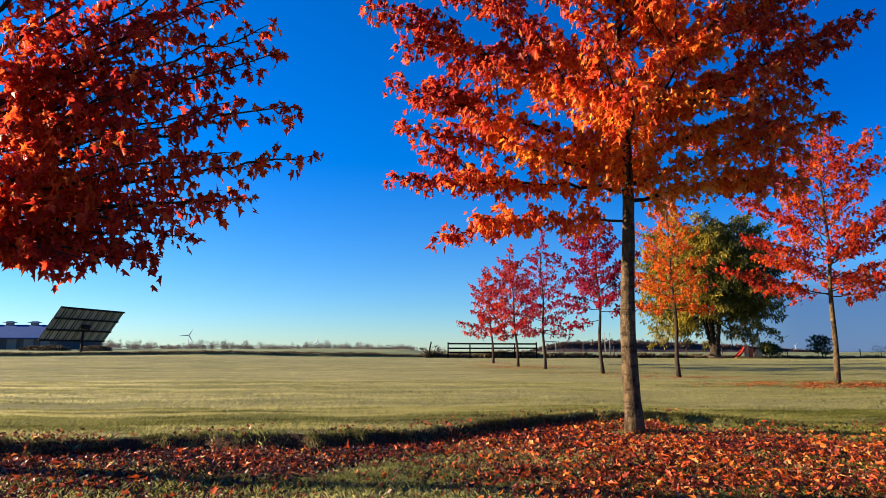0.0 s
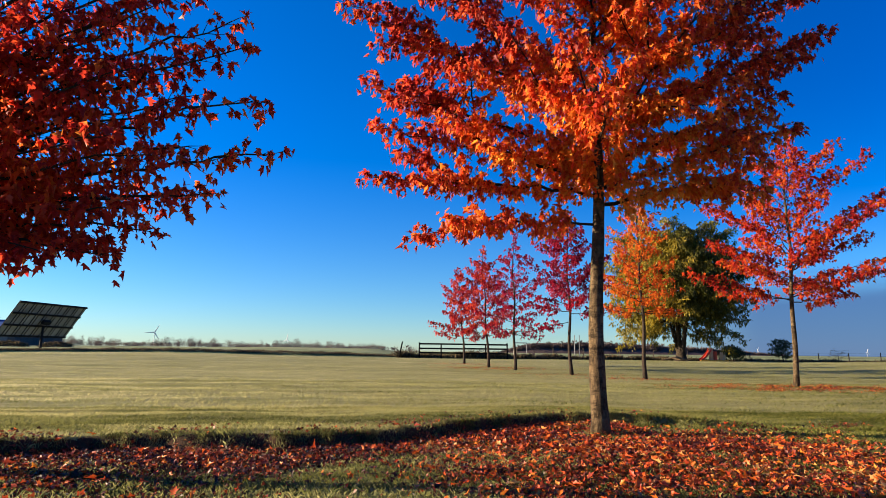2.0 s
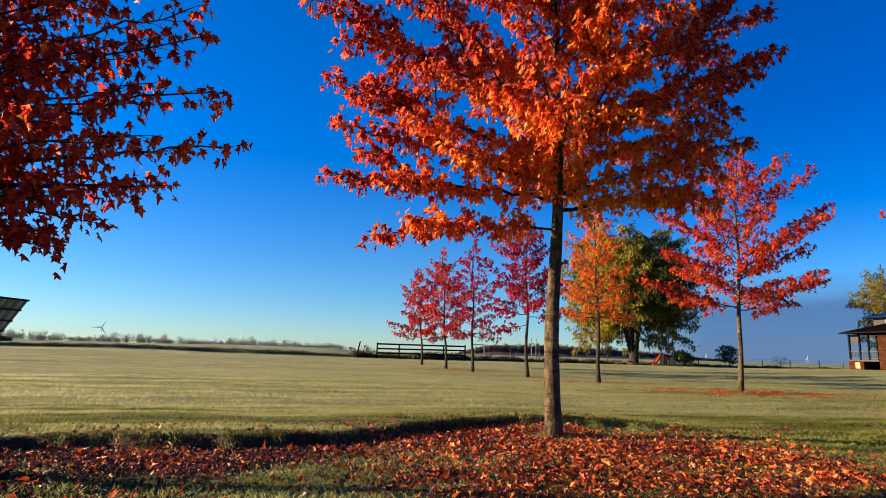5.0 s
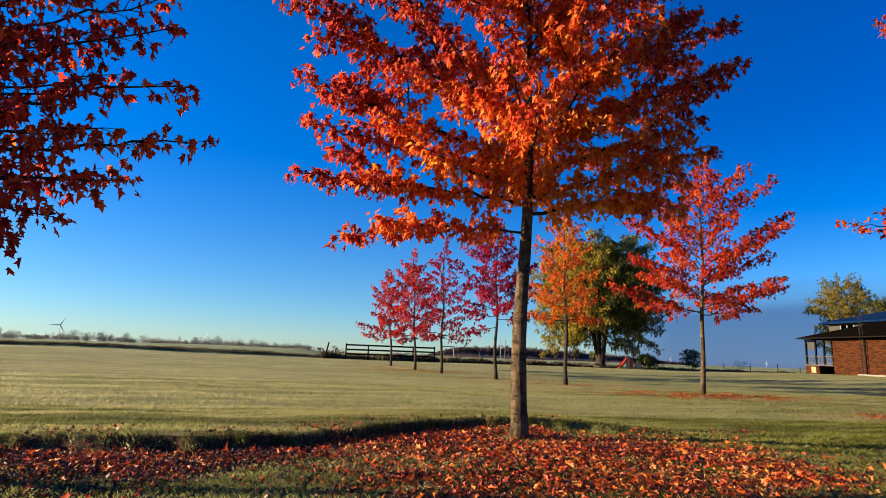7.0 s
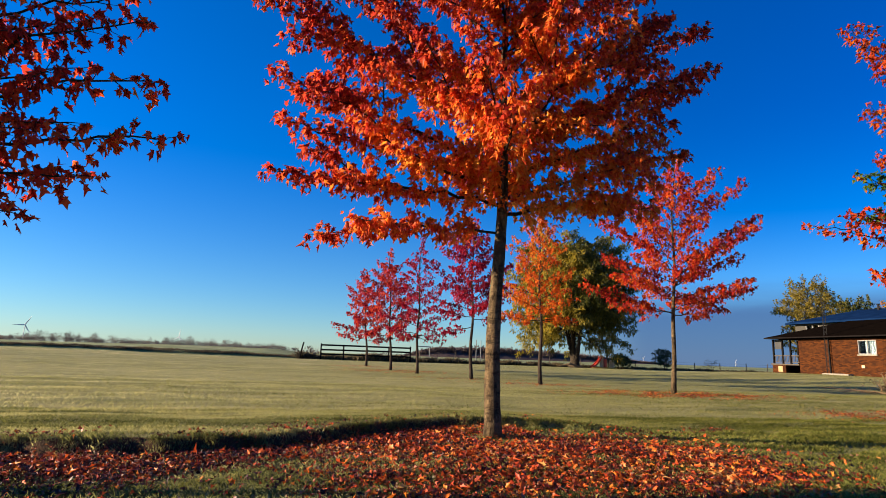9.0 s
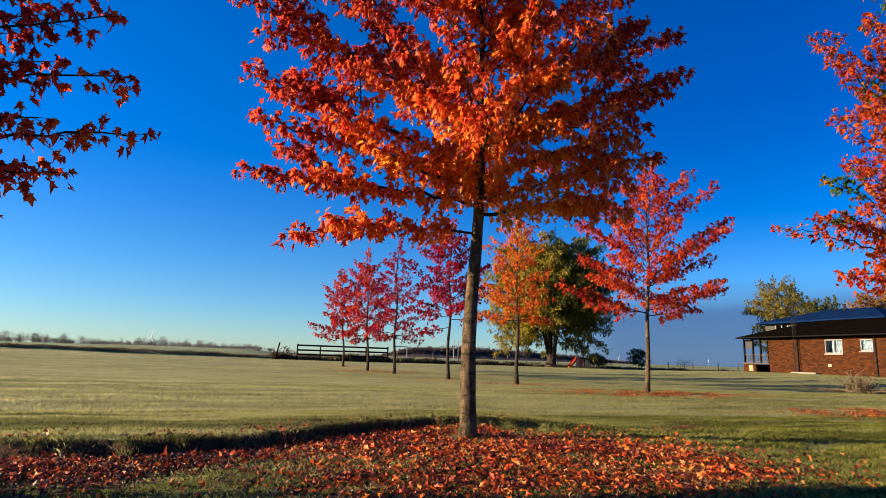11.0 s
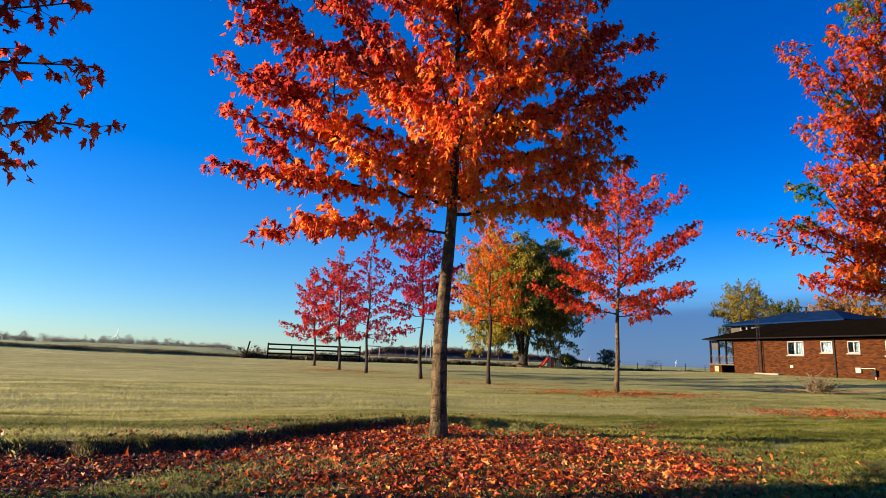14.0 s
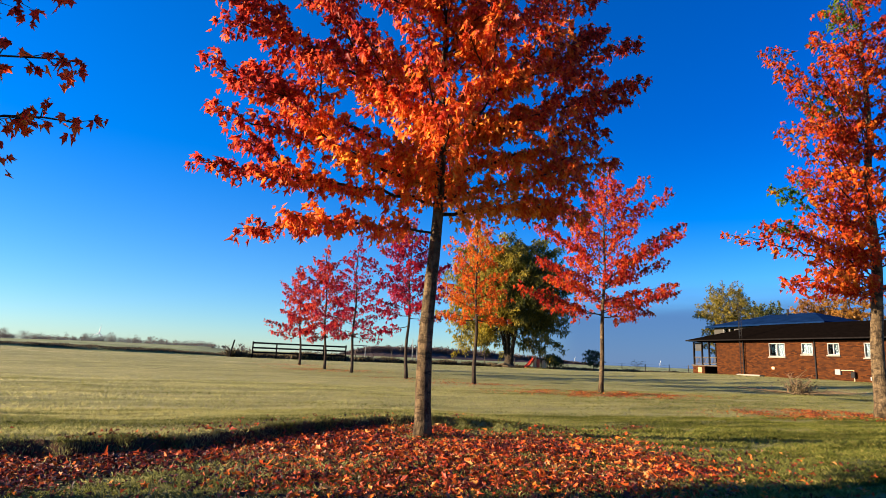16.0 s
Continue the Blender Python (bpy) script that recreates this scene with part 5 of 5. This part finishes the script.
def bevel_box(x0, y0, z0, x1, y1, z1, w=0.02):
    """A box with chamfered upright edges."""
    b = Build()
    ring8 = [(x0 + w, y0), (x1 - w, y0), (x1, y0 + w), (x1, y1 - w), (x1 - w, y1), (x0 + w, y1), (x0, y1 - w), (x0, y0 + w)]
    lo = [(x, y, z0) for x, y in ring8]
    hi = [(x, y, z1 - w) for x, y in ring8]
    cx, cy = (x0 + x1) / 2, (y0 + y1) / 2
    cap = [(x + (w if x < cx else -w) * 0.7, y + (w if y < cy else -w) * 0.7, z1) for x, y in ring8]
    faces = [tuple(range(7, -1, -1)), tuple(range(16, 24))]
    for k in (0, 8):
        for i in range(8):
            j = (i + 1) % 8
            faces.append((k + i, k + j, k + 8 + j, k + 8 + i))
    return b.add(lo + hi + cap, faces)


make_house()

# ---- along the lawn's end ----


def make_fence():
    fence = thing("fence", (0, 64.0, 0), "black-stained post and rail fence at the end of the lawn", "fence")
    for x, top in ((3.62, 1.84), (6.0, 1.75), (8.45, 1.75), (10.9, 1.78), (13.3, 1.86)):
        part("post", bevel_box(x - 0.07, -0.07, gz(x, 64) - 0.05, x + 0.07, 0.07, top), dark_wood, fence)
    for z in (1.70, 1.20, 0.72):
        for i, (a, c) in enumerate(((3.62, 8.43), (8.47, 13.3))):
            dz = 0.02 * math.sin(a + z * 5)
            part("rail", Build().box(a, -0.11, z - 0.085 + dz, c, -0.072, z + 0.085 + dz), dark_wood, fence)
    lean = thing("post", (1.45, 64.0, gz(1.45, 64.0)), "black leaning timber post by the fence", "post")
    part("shaft", Build().tube([(0, 0, -0.1), (0.16, 0, 0.9), (0.34, 0, 1.75)], [0.09, 0.085, 0.075], 8), dark_wood, lean)


make_fence()


def field_post(x, y, h, m=None, label="grey timber fence post at the field's edge"):
    ob = thing("fence_post", (x, y, gz(x, y)), label, "post", "field fence posts")
    part("shaft", Build().tube([(0, 0, -0.1), (0.01, 0, h * 0.5), (0.02, 0.01, h)], [0.06, 0.055, 0.05], 7), m or grey_wood, ob)
    return ob


rng = random.Random(5)
for i in range(15):
    x = 15.0 + i * 4.1
    field_post(x + rng.uniform(-0.3, 0.3), 67.0 + rng.uniform(-0.2, 0.2), 1.15 + rng.uniform(-0.15, 0.2))
wires = thing("fence_wire", (0, 0, 0), "thin rusty wires of the field fence", "wire")
for h in (0.5, 0.8, 1.08):
    part("wire", Build().tube([(14 + i * 2.0, 67.0, gz(14 + i * 2.0, 67.0) + h - 0.02 * (i % 2)) for i in range(31)], 0.008, 3), dark_steel, wires)
gate = thing("pipe_frame", (0, 0, 0), "grey pipe gate frame at the field's edge", "gate")
for x in (14.6, 16.1):
    part("upright", Build().tube([(x, 66.6, gz(x, 66.6) - 0.1), (x, 66.6, 1.95)], 0.05, 8), steel, gate)
part("crossbar", Build().tube([(14.55, 66.6, 1.97), (16.15, 66.6, 1.97)], 0.05, 8), steel, gate)
for x, h in ((22.9, 2.9), (23.5, 2.9)):
    p = thing("pole", (x, 70.0, gz(x, 70.0)), "thin grey pole in the field", "pole", "field poles")
    part("shaft", Build().tube([(0, 0, -0.1), (0, 0, h)], [0.06, 0.045], 8), steel, p)


def make_weeds():
    def strip(n, x0, x1, y0, y1, h, w, seed, tall=None):
        v, f = blades(n, x0, x1, y0, y1, h, w, seed, None, tall)
        tagged(new("weeds", mesh_np("weeds", v, f, weeds_mat)), "dark dead weeds and added shade lines along the lawn's end", "weeds", "", "stuff")
    bulge = lambda x, y: 0.75 + 0.6 * np.abs(np.sin(x * 0.9) * np.sin(x * 0.37 + 1))
    strip(5200, 1.2, 14.0, 64.25, 65.6, 0.62, 0.10, 501, bulge)
    strip(7000, 14.0, 33.0, 66.2, 67.6, 0.50, 0.09, 502, bulge)
    # added: first strip stands in for the bank's shade, second for a dark line
    strip(9000, -66.0, 1.2, 66.35, 66.9, 0.20, 0.07, 504, bulge)
    strip(7000, -70.0, 1.2, 74.0, 75.2, 0.22, 0.10, 505, bulge)
    strip(6000, 33.0, 75.0, 66.6, 68.2, 0.32, 0.08, 503, bulge)


make_weeds()


def make_playset():
    px, py = 37.4, 64.6
    z = gz(px, py)
    play = thing("play_set", (px, py, z), "children's play set with red slide and beige towers", "play set")
    slide = Build()
    n = 10
    prof = []
    for i in range(n + 1):
        t = i / n
        x, zz = -1.55 + 1.2 * t, 0.12 + 1.15 * (t ** 1.5)
        prof.append((x, zz))
    for (xa, za), (xb, zb) in zip(prof, prof[1:]):
        slide.add([(xa, -0.32, za), (xb, -0.32, zb), (xb, 0.32, zb), (xa, 0.32, za), (xa, -0.32, za - 0.05), (xb, -0.32, zb - 0.05), (xb, 0.32, zb - 0.05), (xa, 0.32, za - 0.05)],
                  [(0, 1, 2, 3), (7, 6, 5, 4), (0, 4, 5, 1), (3, 2, 6, 7)])
        for y in (-0.36, 0.32):
            slide.add([(xa, y, za - 0.05), (xb, y, zb - 0.05), (xb, y, zb + 0.2), (xa, y, za + 0.2), (xa, y + 0.04, za - 0.05), (xb, y + 0.04, zb - 0.05), (xb, y + 0.04, zb + 0.2), (xa, y + 0.04, za + 0.2)],
                      [(0, 1, 2, 3), (7, 6, 5, 4), (3, 2, 6, 7)])
    part("slide", slide, red_plastic, play, "faded red slide")
    part("tower", bevel_box(-0.42, -0.2, 0, -0.06, 0.2, 1.55, 0.06), tan_plastic, play)
    part("panel", bevel_box(0.0, -0.3, 0, 0.34, 0.3, 1.15, 0.05), red_plastic, play, "red climbing panel")
    for x in (0.42, 0.72):
        part("post", bevel_box(x - 0.05, -0.05, 0, x + 0.05, 0.05, 1.1, 0.02), brown_wood, play)
    part("barrel", Build().tube([(1.15, 0, 0.0), (1.15, 0, 0.12), (1.15, 0, 0.55), (1.15, 0, 0.95), (1.15, 0, 1.08)], [0.20, 0.27, 0.30, 0.27, 0.16], 14), tan_plastic, play, "beige plastic barrel")
    part("sand_border", bevel_box(-2.0, -0.9, -0.02, 1.3, -0.7, 0.16, 0.02), yellow_plastic, play)
    roots = thing("log", (32.4, 63.6, gz(32.4, 63.6)), "pale fallen branch lying by the old tree", "log")
    part("wood", Build().tube([(-1.6, 0, 0.08), (-0.8, 0.1, 0.22), (0, 0, 0.42), (0.9, -0.1, 0.2), (1.9, 0, 0.08)], [0.06, 0.1, 0.13, 0.1, 0.05], 8).tube([(-0.4, 0, 0.3), (0.3, -0.4, 0.15), (1.2, -0.5, 0.05)], [0.08, 0.07, 0.04], 6), dead_wood, roots)


make_playset()


def make_brush():
    bx, by = 23.6, 18.95
    r = random.Random(77)
    pile = thing("brush_pile", (bx, by, gz(bx, by)), "heap of dry cut branches lying on the grass", "brush pile")
    for i in range(52):
        if i < 34:      # the standing tangle
            L, p0 = r.uniform(0.35, 0.95), Vector((r.uniform(-0.25, 0.25), r.uniform(-0.25, 0.25), 0.02))
            d = Vector((r.uniform(-0.7, 0.7), r.uniform(-0.7, 0.7), r.uniform(0.5, 1.4))).normalized()
        else:           # long branches lying on the grass
            L, p0 = r.uniform(1.0, 2.6), Vector((r.uniform(-0.3, 0.3), r.uniform(-0.3, 0.3), 0.03))
            side = 1 if i % 3 else -1.4
            d = Vector((0.72 * side, -0.69 * side + r.uniform(-0.2, 0.2), r.uniform(0.0, 0.12))).normalized()
        pts = [p0 + d * (L * k / 4) + Vector((r.uniform(-.04, .04), r.uniform(-.04, .04), r.uniform(0, .04))) for k in range(5)]
        b = Build().tube(pts, [0.02, 0.016, 0.013, 0.010, 0.005], 5)
        for k in (2, 3, 4):
            q = pts[k]
            b.tube([q, q + Vector((r.uniform(-.2, .2), r.uniform(-.2, .2), r.uniform(0, .2)))], [0.008, 0.003], 4)
        part("branch", b, dead_wood, pile)
    rng2 = np.random.RandomState(78)
    n = 420
    p = rng2.normal(0, 1, (n, 3)) * np.array([0.34, 0.30, 0.20]) + np.array([0.1, -0.1, 0.24])
    p[:, 2] = np.abs(p[:, 2])
    v, f = leaf_arrays(p, rng2.normal(0, 1, (n, 3)), rng2.normal(0, 1, (n, 3)), rng2.uniform(0.06, 0.14, n), LEAF_SMALL, LEAF_SMALL_TRIS, rng2)
    part("dry_leaves", mesh_np("dry_leaves", v, f, leaf_brown), leaf_brown, pile, "", False, "stuff")


make_brush()

# ---- the western distance ----


def make_tracker():
    """A sun-following array of solar modules, seen from behind."""
    ox, oy = -47.0, 85.0
    gzv = gz(ox, oy)
    t = thing("solar_tracker", (ox, oy, gzv), "large tilted solar panel array seen from behind on a mast", "solar panel")
    w, u = Vector((0.243, 0.970, 0)), None
    back = Vector((0.970, -0.243, 0))
    tilt = radians(35)
    u = (back * math.sin(tilt) + Vector((0, 0, math.cos(tilt)))).normalized()
    nrm = w.cross(u).normalized()
    m = Matrix((w, u, nrm)).transposed().to_4x4()
    m.translation = Vector((0, 0, 4.45 - gzv))
    W, L, nx, ny = 11.4, 5.45, 8, 3
    for i in range(nx):
        for j in range(ny):
            x0, x1 = -W / 2 + W * i / nx + 0.02, -W / 2 + W * (i + 1) / nx - 0.02
            y0, y1 = -L / 2 + L * j / ny + 0.02, -L / 2 + L * (j + 1) / ny - 0.02
            p = part("module", Build().box(x0 + 0.05, y0 + 0.05, -0.02, x1 - 0.05, y1 - 0.05, 0.0, m), module_back, t)
            part("frame", Build().box(x0, y0, -0.04, x1, y0 + 0.05, 0.03, m).box(x0, y1 - 0.05, -0.04, x1, y1, 0.03, m).box(x0, y0 + 0.05, -0.04, x0 + 0.05, y1 - 0.05, 0.03, m).box(x1 - 0.05, y0 + 0.05, -0.04, x1, y1 - 0.05, 0.03, m), dark_steel, p)
    sgn = -1 if nrm.y > 0 else 1
    for y in (-2.62, -0.92, 0.92, 2.62):
        part("beam", Build().box(-W / 2, y - 0.10, sgn * 0.05, W / 2, y + 0.10, sgn * 0.19, m), dark_steel, t)
    for i in range(nx):
        x = -W / 2 + W * (i + 0.5) / nx
        part("rib", Build().box(x - 0.035, -L / 2, sgn * 0.19, x + 0.035, L / 2, sgn * 0.28, m), dark_steel, t)
    part("mast", Build().tube([(0, 0, -0.2), (0, 0, 3.2)], [0.17, 0.15], 12), dark_steel, t)
    part("head", Build().box(-0.6, -0.25, sgn * 0.28, 0.6, 0.25, sgn * 0.75, m), dark_steel, t)


make_tracker()


def make_barn():
    z0 = gz(-95, 130) - 0.2
    barn = thing("barn", (0, 0, 0), "long low barn with a blue metal roof and ridge vents", "barn")
    x0, x1, y0, y1, ze, zr = -135.0, -77.6, 130.0, 148.0, 3.6, 6.75
    wall = part("wall", Build().box(x0, y0, z0, x1, y0 + 0.3, ze).box(x0, y1 - 0.3, z0, x1, y1, ze).box(x0, y0 + 0.3, z0, x0 + 0.3, y1 - 0.3, ze).box(x1 - 0.3, y0 + 0.3, z0, x1, y1 - 0.3, ze), barn_wall, barn)
    ym = (y0 + y1) / 2
    xr = -80.0
    part("roof", Build().add([(x0 - .5, y0 - .6, ze), (xr, y0 - .6, ze), (xr, ym, zr), (x0 - .5, ym, zr), (x0 - .5, y1 + .6, ze), (xr, y1 + .6, ze), (x0 - .5, y0 - .6, ze - .2), (xr, y0 - .6, ze - .2), (xr, y1 + .6, ze - .2), (x0 - .5, y1 + .6, ze - .2)],
                             [(0, 1, 2, 3), (3, 2, 5, 4), (0, 6, 7, 1), (4, 5, 8, 9), (1, 7, 8, 5, 2), (0, 3, 4, 9, 6), (6, 9, 8, 7)]), metal_blue, barn, "blue ribbed metal roof")
    part("lean_to_roof", Build().box(xr, y0 - 0.3, ze - 0.25, x1 + 0.3, y1, ze), shingle_dark, barn)
    for i in range(9):
        x = -88.4 + 5.55 * (i - 6)
        v = part("ridge_vent", bevel_box(x - 0.65, ym - 0.5, zr - 0.15, x + 0.65, ym + 0.5, zr + 0.45), steel, barn)
        part("cowl", Build().add([(x - 1.3, ym - 0.9, zr + 0.45), (x + 1.3, ym - 0.9, zr + 0.45), (x + 1.3, ym + 0.9, zr + 0.45), (x - 1.3, ym + 0.9, zr + 0.45), (x - 0.5, ym, zr + 0.85), (x + 0.5, ym, zr + 0.85)], [(0, 1, 5, 4), (2, 3, 4, 5), (3, 0, 4), (1, 2, 5), (0, 3, 2, 1)]), steel, v)
    for x in (-87.0, -83.5, -80.0):
        part("door", Build().box(x - 1.0, y0 - 0.06, z0, x + 1.0, y0 - 0.004, z0 + 2.4), stone_mat, barn, "pale barn door")


make_barn()


def make_mounds():
    r = np.random.RandomState(15)
    for x, y, s in ((-67.5, 112.0, 1.6), (-72.0, 114.0, 1.3), (-58.5, 110.0, 1.5)):
        n = 900
        a = r.normal(0, 1, (n, 3))
        a = a / np.linalg.norm(a, axis=1, keepdims=True) * r.uniform(0.7, 1.0, (n, 1)) * np.array([s * 2.0, s, s * 0.62])
        a[:, 2] = np.abs(a[:, 2])
        v, f = leaf_arrays(a, r.normal(0, 1, (n, 3)), r.normal(0, 1, (n, 3)), r.uniform(0.2, 0.5, n), LEAF_SMALL, LEAF_SMALL_TRIS, r)
        ob = new("hedge", mesh_np("hedge", v, f, weeds_mat))
        ob.location = (x, y, gz(x, y))
        tagged(ob, "low dark hedge clump before the barn", "hedge", "low hedges")


make_mounds()


def far_woods(seed, spots, label, spread_tri=1.0, material=None):
    """Rows of far trees, uneven in height, as one mass of small leaf clumps."""
    r = np.random.RandomState(seed)
    P, S = [], []
    for x, y, h, w in spots:
        n = int(36 + 8 * h)
        a = r.normal(0, 1, (n, 3))
        a = a / np.linalg.norm(a, axis=1, keepdims=True) * (r.uniform(0, 1, (n, 1)) ** 0.4)
        base = gz(x, y)
        P.append(np.array([x, y, base + h * 0.5]) + a * np.array([w, w, h * 0.5]))
        S.append(r.uniform(1.0, 3.0, n) * spread_tri)
        k = 5
        P.append(np.stack([np.full(k, x), np.full(k, y), base + h * np.linspace(0.0, 0.4, k)], 1))
        S.append(np.full(k, 1.0))
    P, S = np.vstack(P), np.hstack(S)
    n = len(P)
    v, f = leaf_arrays(P, r.normal(0, 1, (n, 3)), r.normal(0, 1, (n, 3)), S * 1.15, LEAF_OVAL, LEAF_OVAL_TRIS, r)
    tagged(new("woods", mesh_np("woods", v, f, material or woods_mat)), label, "woods", "", "stuff")


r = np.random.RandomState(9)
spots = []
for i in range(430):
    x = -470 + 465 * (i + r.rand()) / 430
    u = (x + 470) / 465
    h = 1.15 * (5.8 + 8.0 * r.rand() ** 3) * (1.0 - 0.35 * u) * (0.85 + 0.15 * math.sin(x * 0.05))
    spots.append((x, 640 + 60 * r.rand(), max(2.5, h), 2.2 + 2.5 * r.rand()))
far_woods(10, spots, "far line of bare autumn trees beyond the fields", 0.5, woods_haze)
spots = []
for i in range(380):
    x = 78 + 202 * r.rand()
    top = np.interp(x, [78, 90, 102, 145, 190, 235, 262, 280], [1.3, 6.3, 9.4, 10.2, 8.6, 5.1, 1.8, 0.3])
    h = max(0.8, top * (0.70 + 0.18 * r.rand()))
    spots.append((x, 386 + 8 * r.rand(), h, 1.6 + 1.6 * r.rand()))
far_woods(12, spots, "brown wooded rise on the horizon", 0.55)


def make_rise():
    """The low rise that the far woods stand on."""
    b, n = Build(), 60
    hs = [78, 90, 102, 145, 190, 235, 262, 280], [0.4, 4.6, 7.2, 8.0, 6.7, 3.9, 1.2, 0.1]
    vs = []
    for i in range(n + 1):
        x = 74 + 210 * i / n
        top = float(np.interp(x, *hs)) * (0.95 + 0.06 * math.sin(x * 0.6))
        for y, k in ((378, 0.0), (392, 0.75), (404, 1.0), (440, 0.0)):
            vs.append((x, y, gz(x, y) - 0.1 + top * k))
    fs = [(4 * i + j, 4 * i + 4 + j, 4 * i + 5 + j, 4 * i + 1 + j) for i in range(n) for j in range(3)]
    b.add(vs, fs)
    tagged(new("hill", b.mesh("hill", rise_mat, True)), "brown rise of land under the far woods", "hill", "", "structure")


rise_mat = plain("brown winter hillside", (0.065, 0.048, 0.045), (0.10, 0.07, 0.06), 0.08, 0.95, 0, 0.2, 0.1)
make_rise()
far_woods(13, [(1.9, 150, 1.2, 1.8), (4.9, 140, 1.9, 1.7), (7.0, 150, 1.6, 1.9), (-1.0, 170, 1.2, 2.0), (19.5, 120, 1.3, 1.5), (46, 180, 2.0, 3.0), (88, 260, 2.2, 3.0), (150, 330, 2.2, 3.0), (176, 300, 2.4, 2.4)], "scattered low shrubs in the fields", 0.26)


def make_turbine(x, y, hub, blade, spin, face):
    z = gz(x, y)
    t = thing("wind_turbine", (x, y, z), "distant white three-bladed wind turbine on the horizon", "wind turbine", "wind turbines", "", face)
    part("tower", Build().tube([(0, 0, -1), (0, 0, hub - z)], [0.04 * blade, 0.025 * blade], 10), turbine_white, t)
    part("nacelle", bevel_box(-0.04 * blade, -0.1 * blade, hub - z - 0.04 * blade, 0.04 * blade, 0.12 * blade, hub - z + 0.05 * blade, 0.01 * blade), turbine_white, t)
    for k in range(3):
        a = radians(spin + 120 * k)
        d = Vector((math.sin(a), 0, math.cos(a)))
        s = Vector((math.cos(a), 0, -math.sin(a)))
        c = Vector((0, -0.12 * blade, hub - z))
        b = Build()
        prof = [(0.0, 0.03 * blade), (0.12, 0.06 * blade), (0.5, 0.04 * blade), (1.0, 0.01 * blade)]
        vs, fs = [], []
        for q, wd in prof:
            o = c + d * blade * q
            vs += [o - s * wd, o + s * wd, o + s * wd * 0.2 + Vector((0, -0.7, 0)), o - s * wd * 0.5 + Vector((0, -0.5, 0))]
        for i in range(len(prof) - 1):
            for j in range(4):
                fs.append((4 * i + j, 4 * i + (j + 1) % 4, 4 * i + 4 + (j + 1) % 4, 4 * i + 4 + j))
        part("blade", b.add(vs, fs), turbine_white, t)


turbine_white = plain("white turbine paint", (0.55, 0.56, 0.58), (0.66, 0.67, 0.68), 0.2, 0.6, 0, 0.02)
make_turbine(-772.0, 2000.0, 52.0, 30.0, 28.0, 15.0)
make_turbine(-340.0, 2000.0, 33.0, 26.0, 8.0, -20.0)
make_turbine(1336.0, 2000.0, 22.0, 12.0, 50.0, 30.0)
make_turbine(1764.0, 2000.0, 18.0, 12.0, 20.0, 10.0)
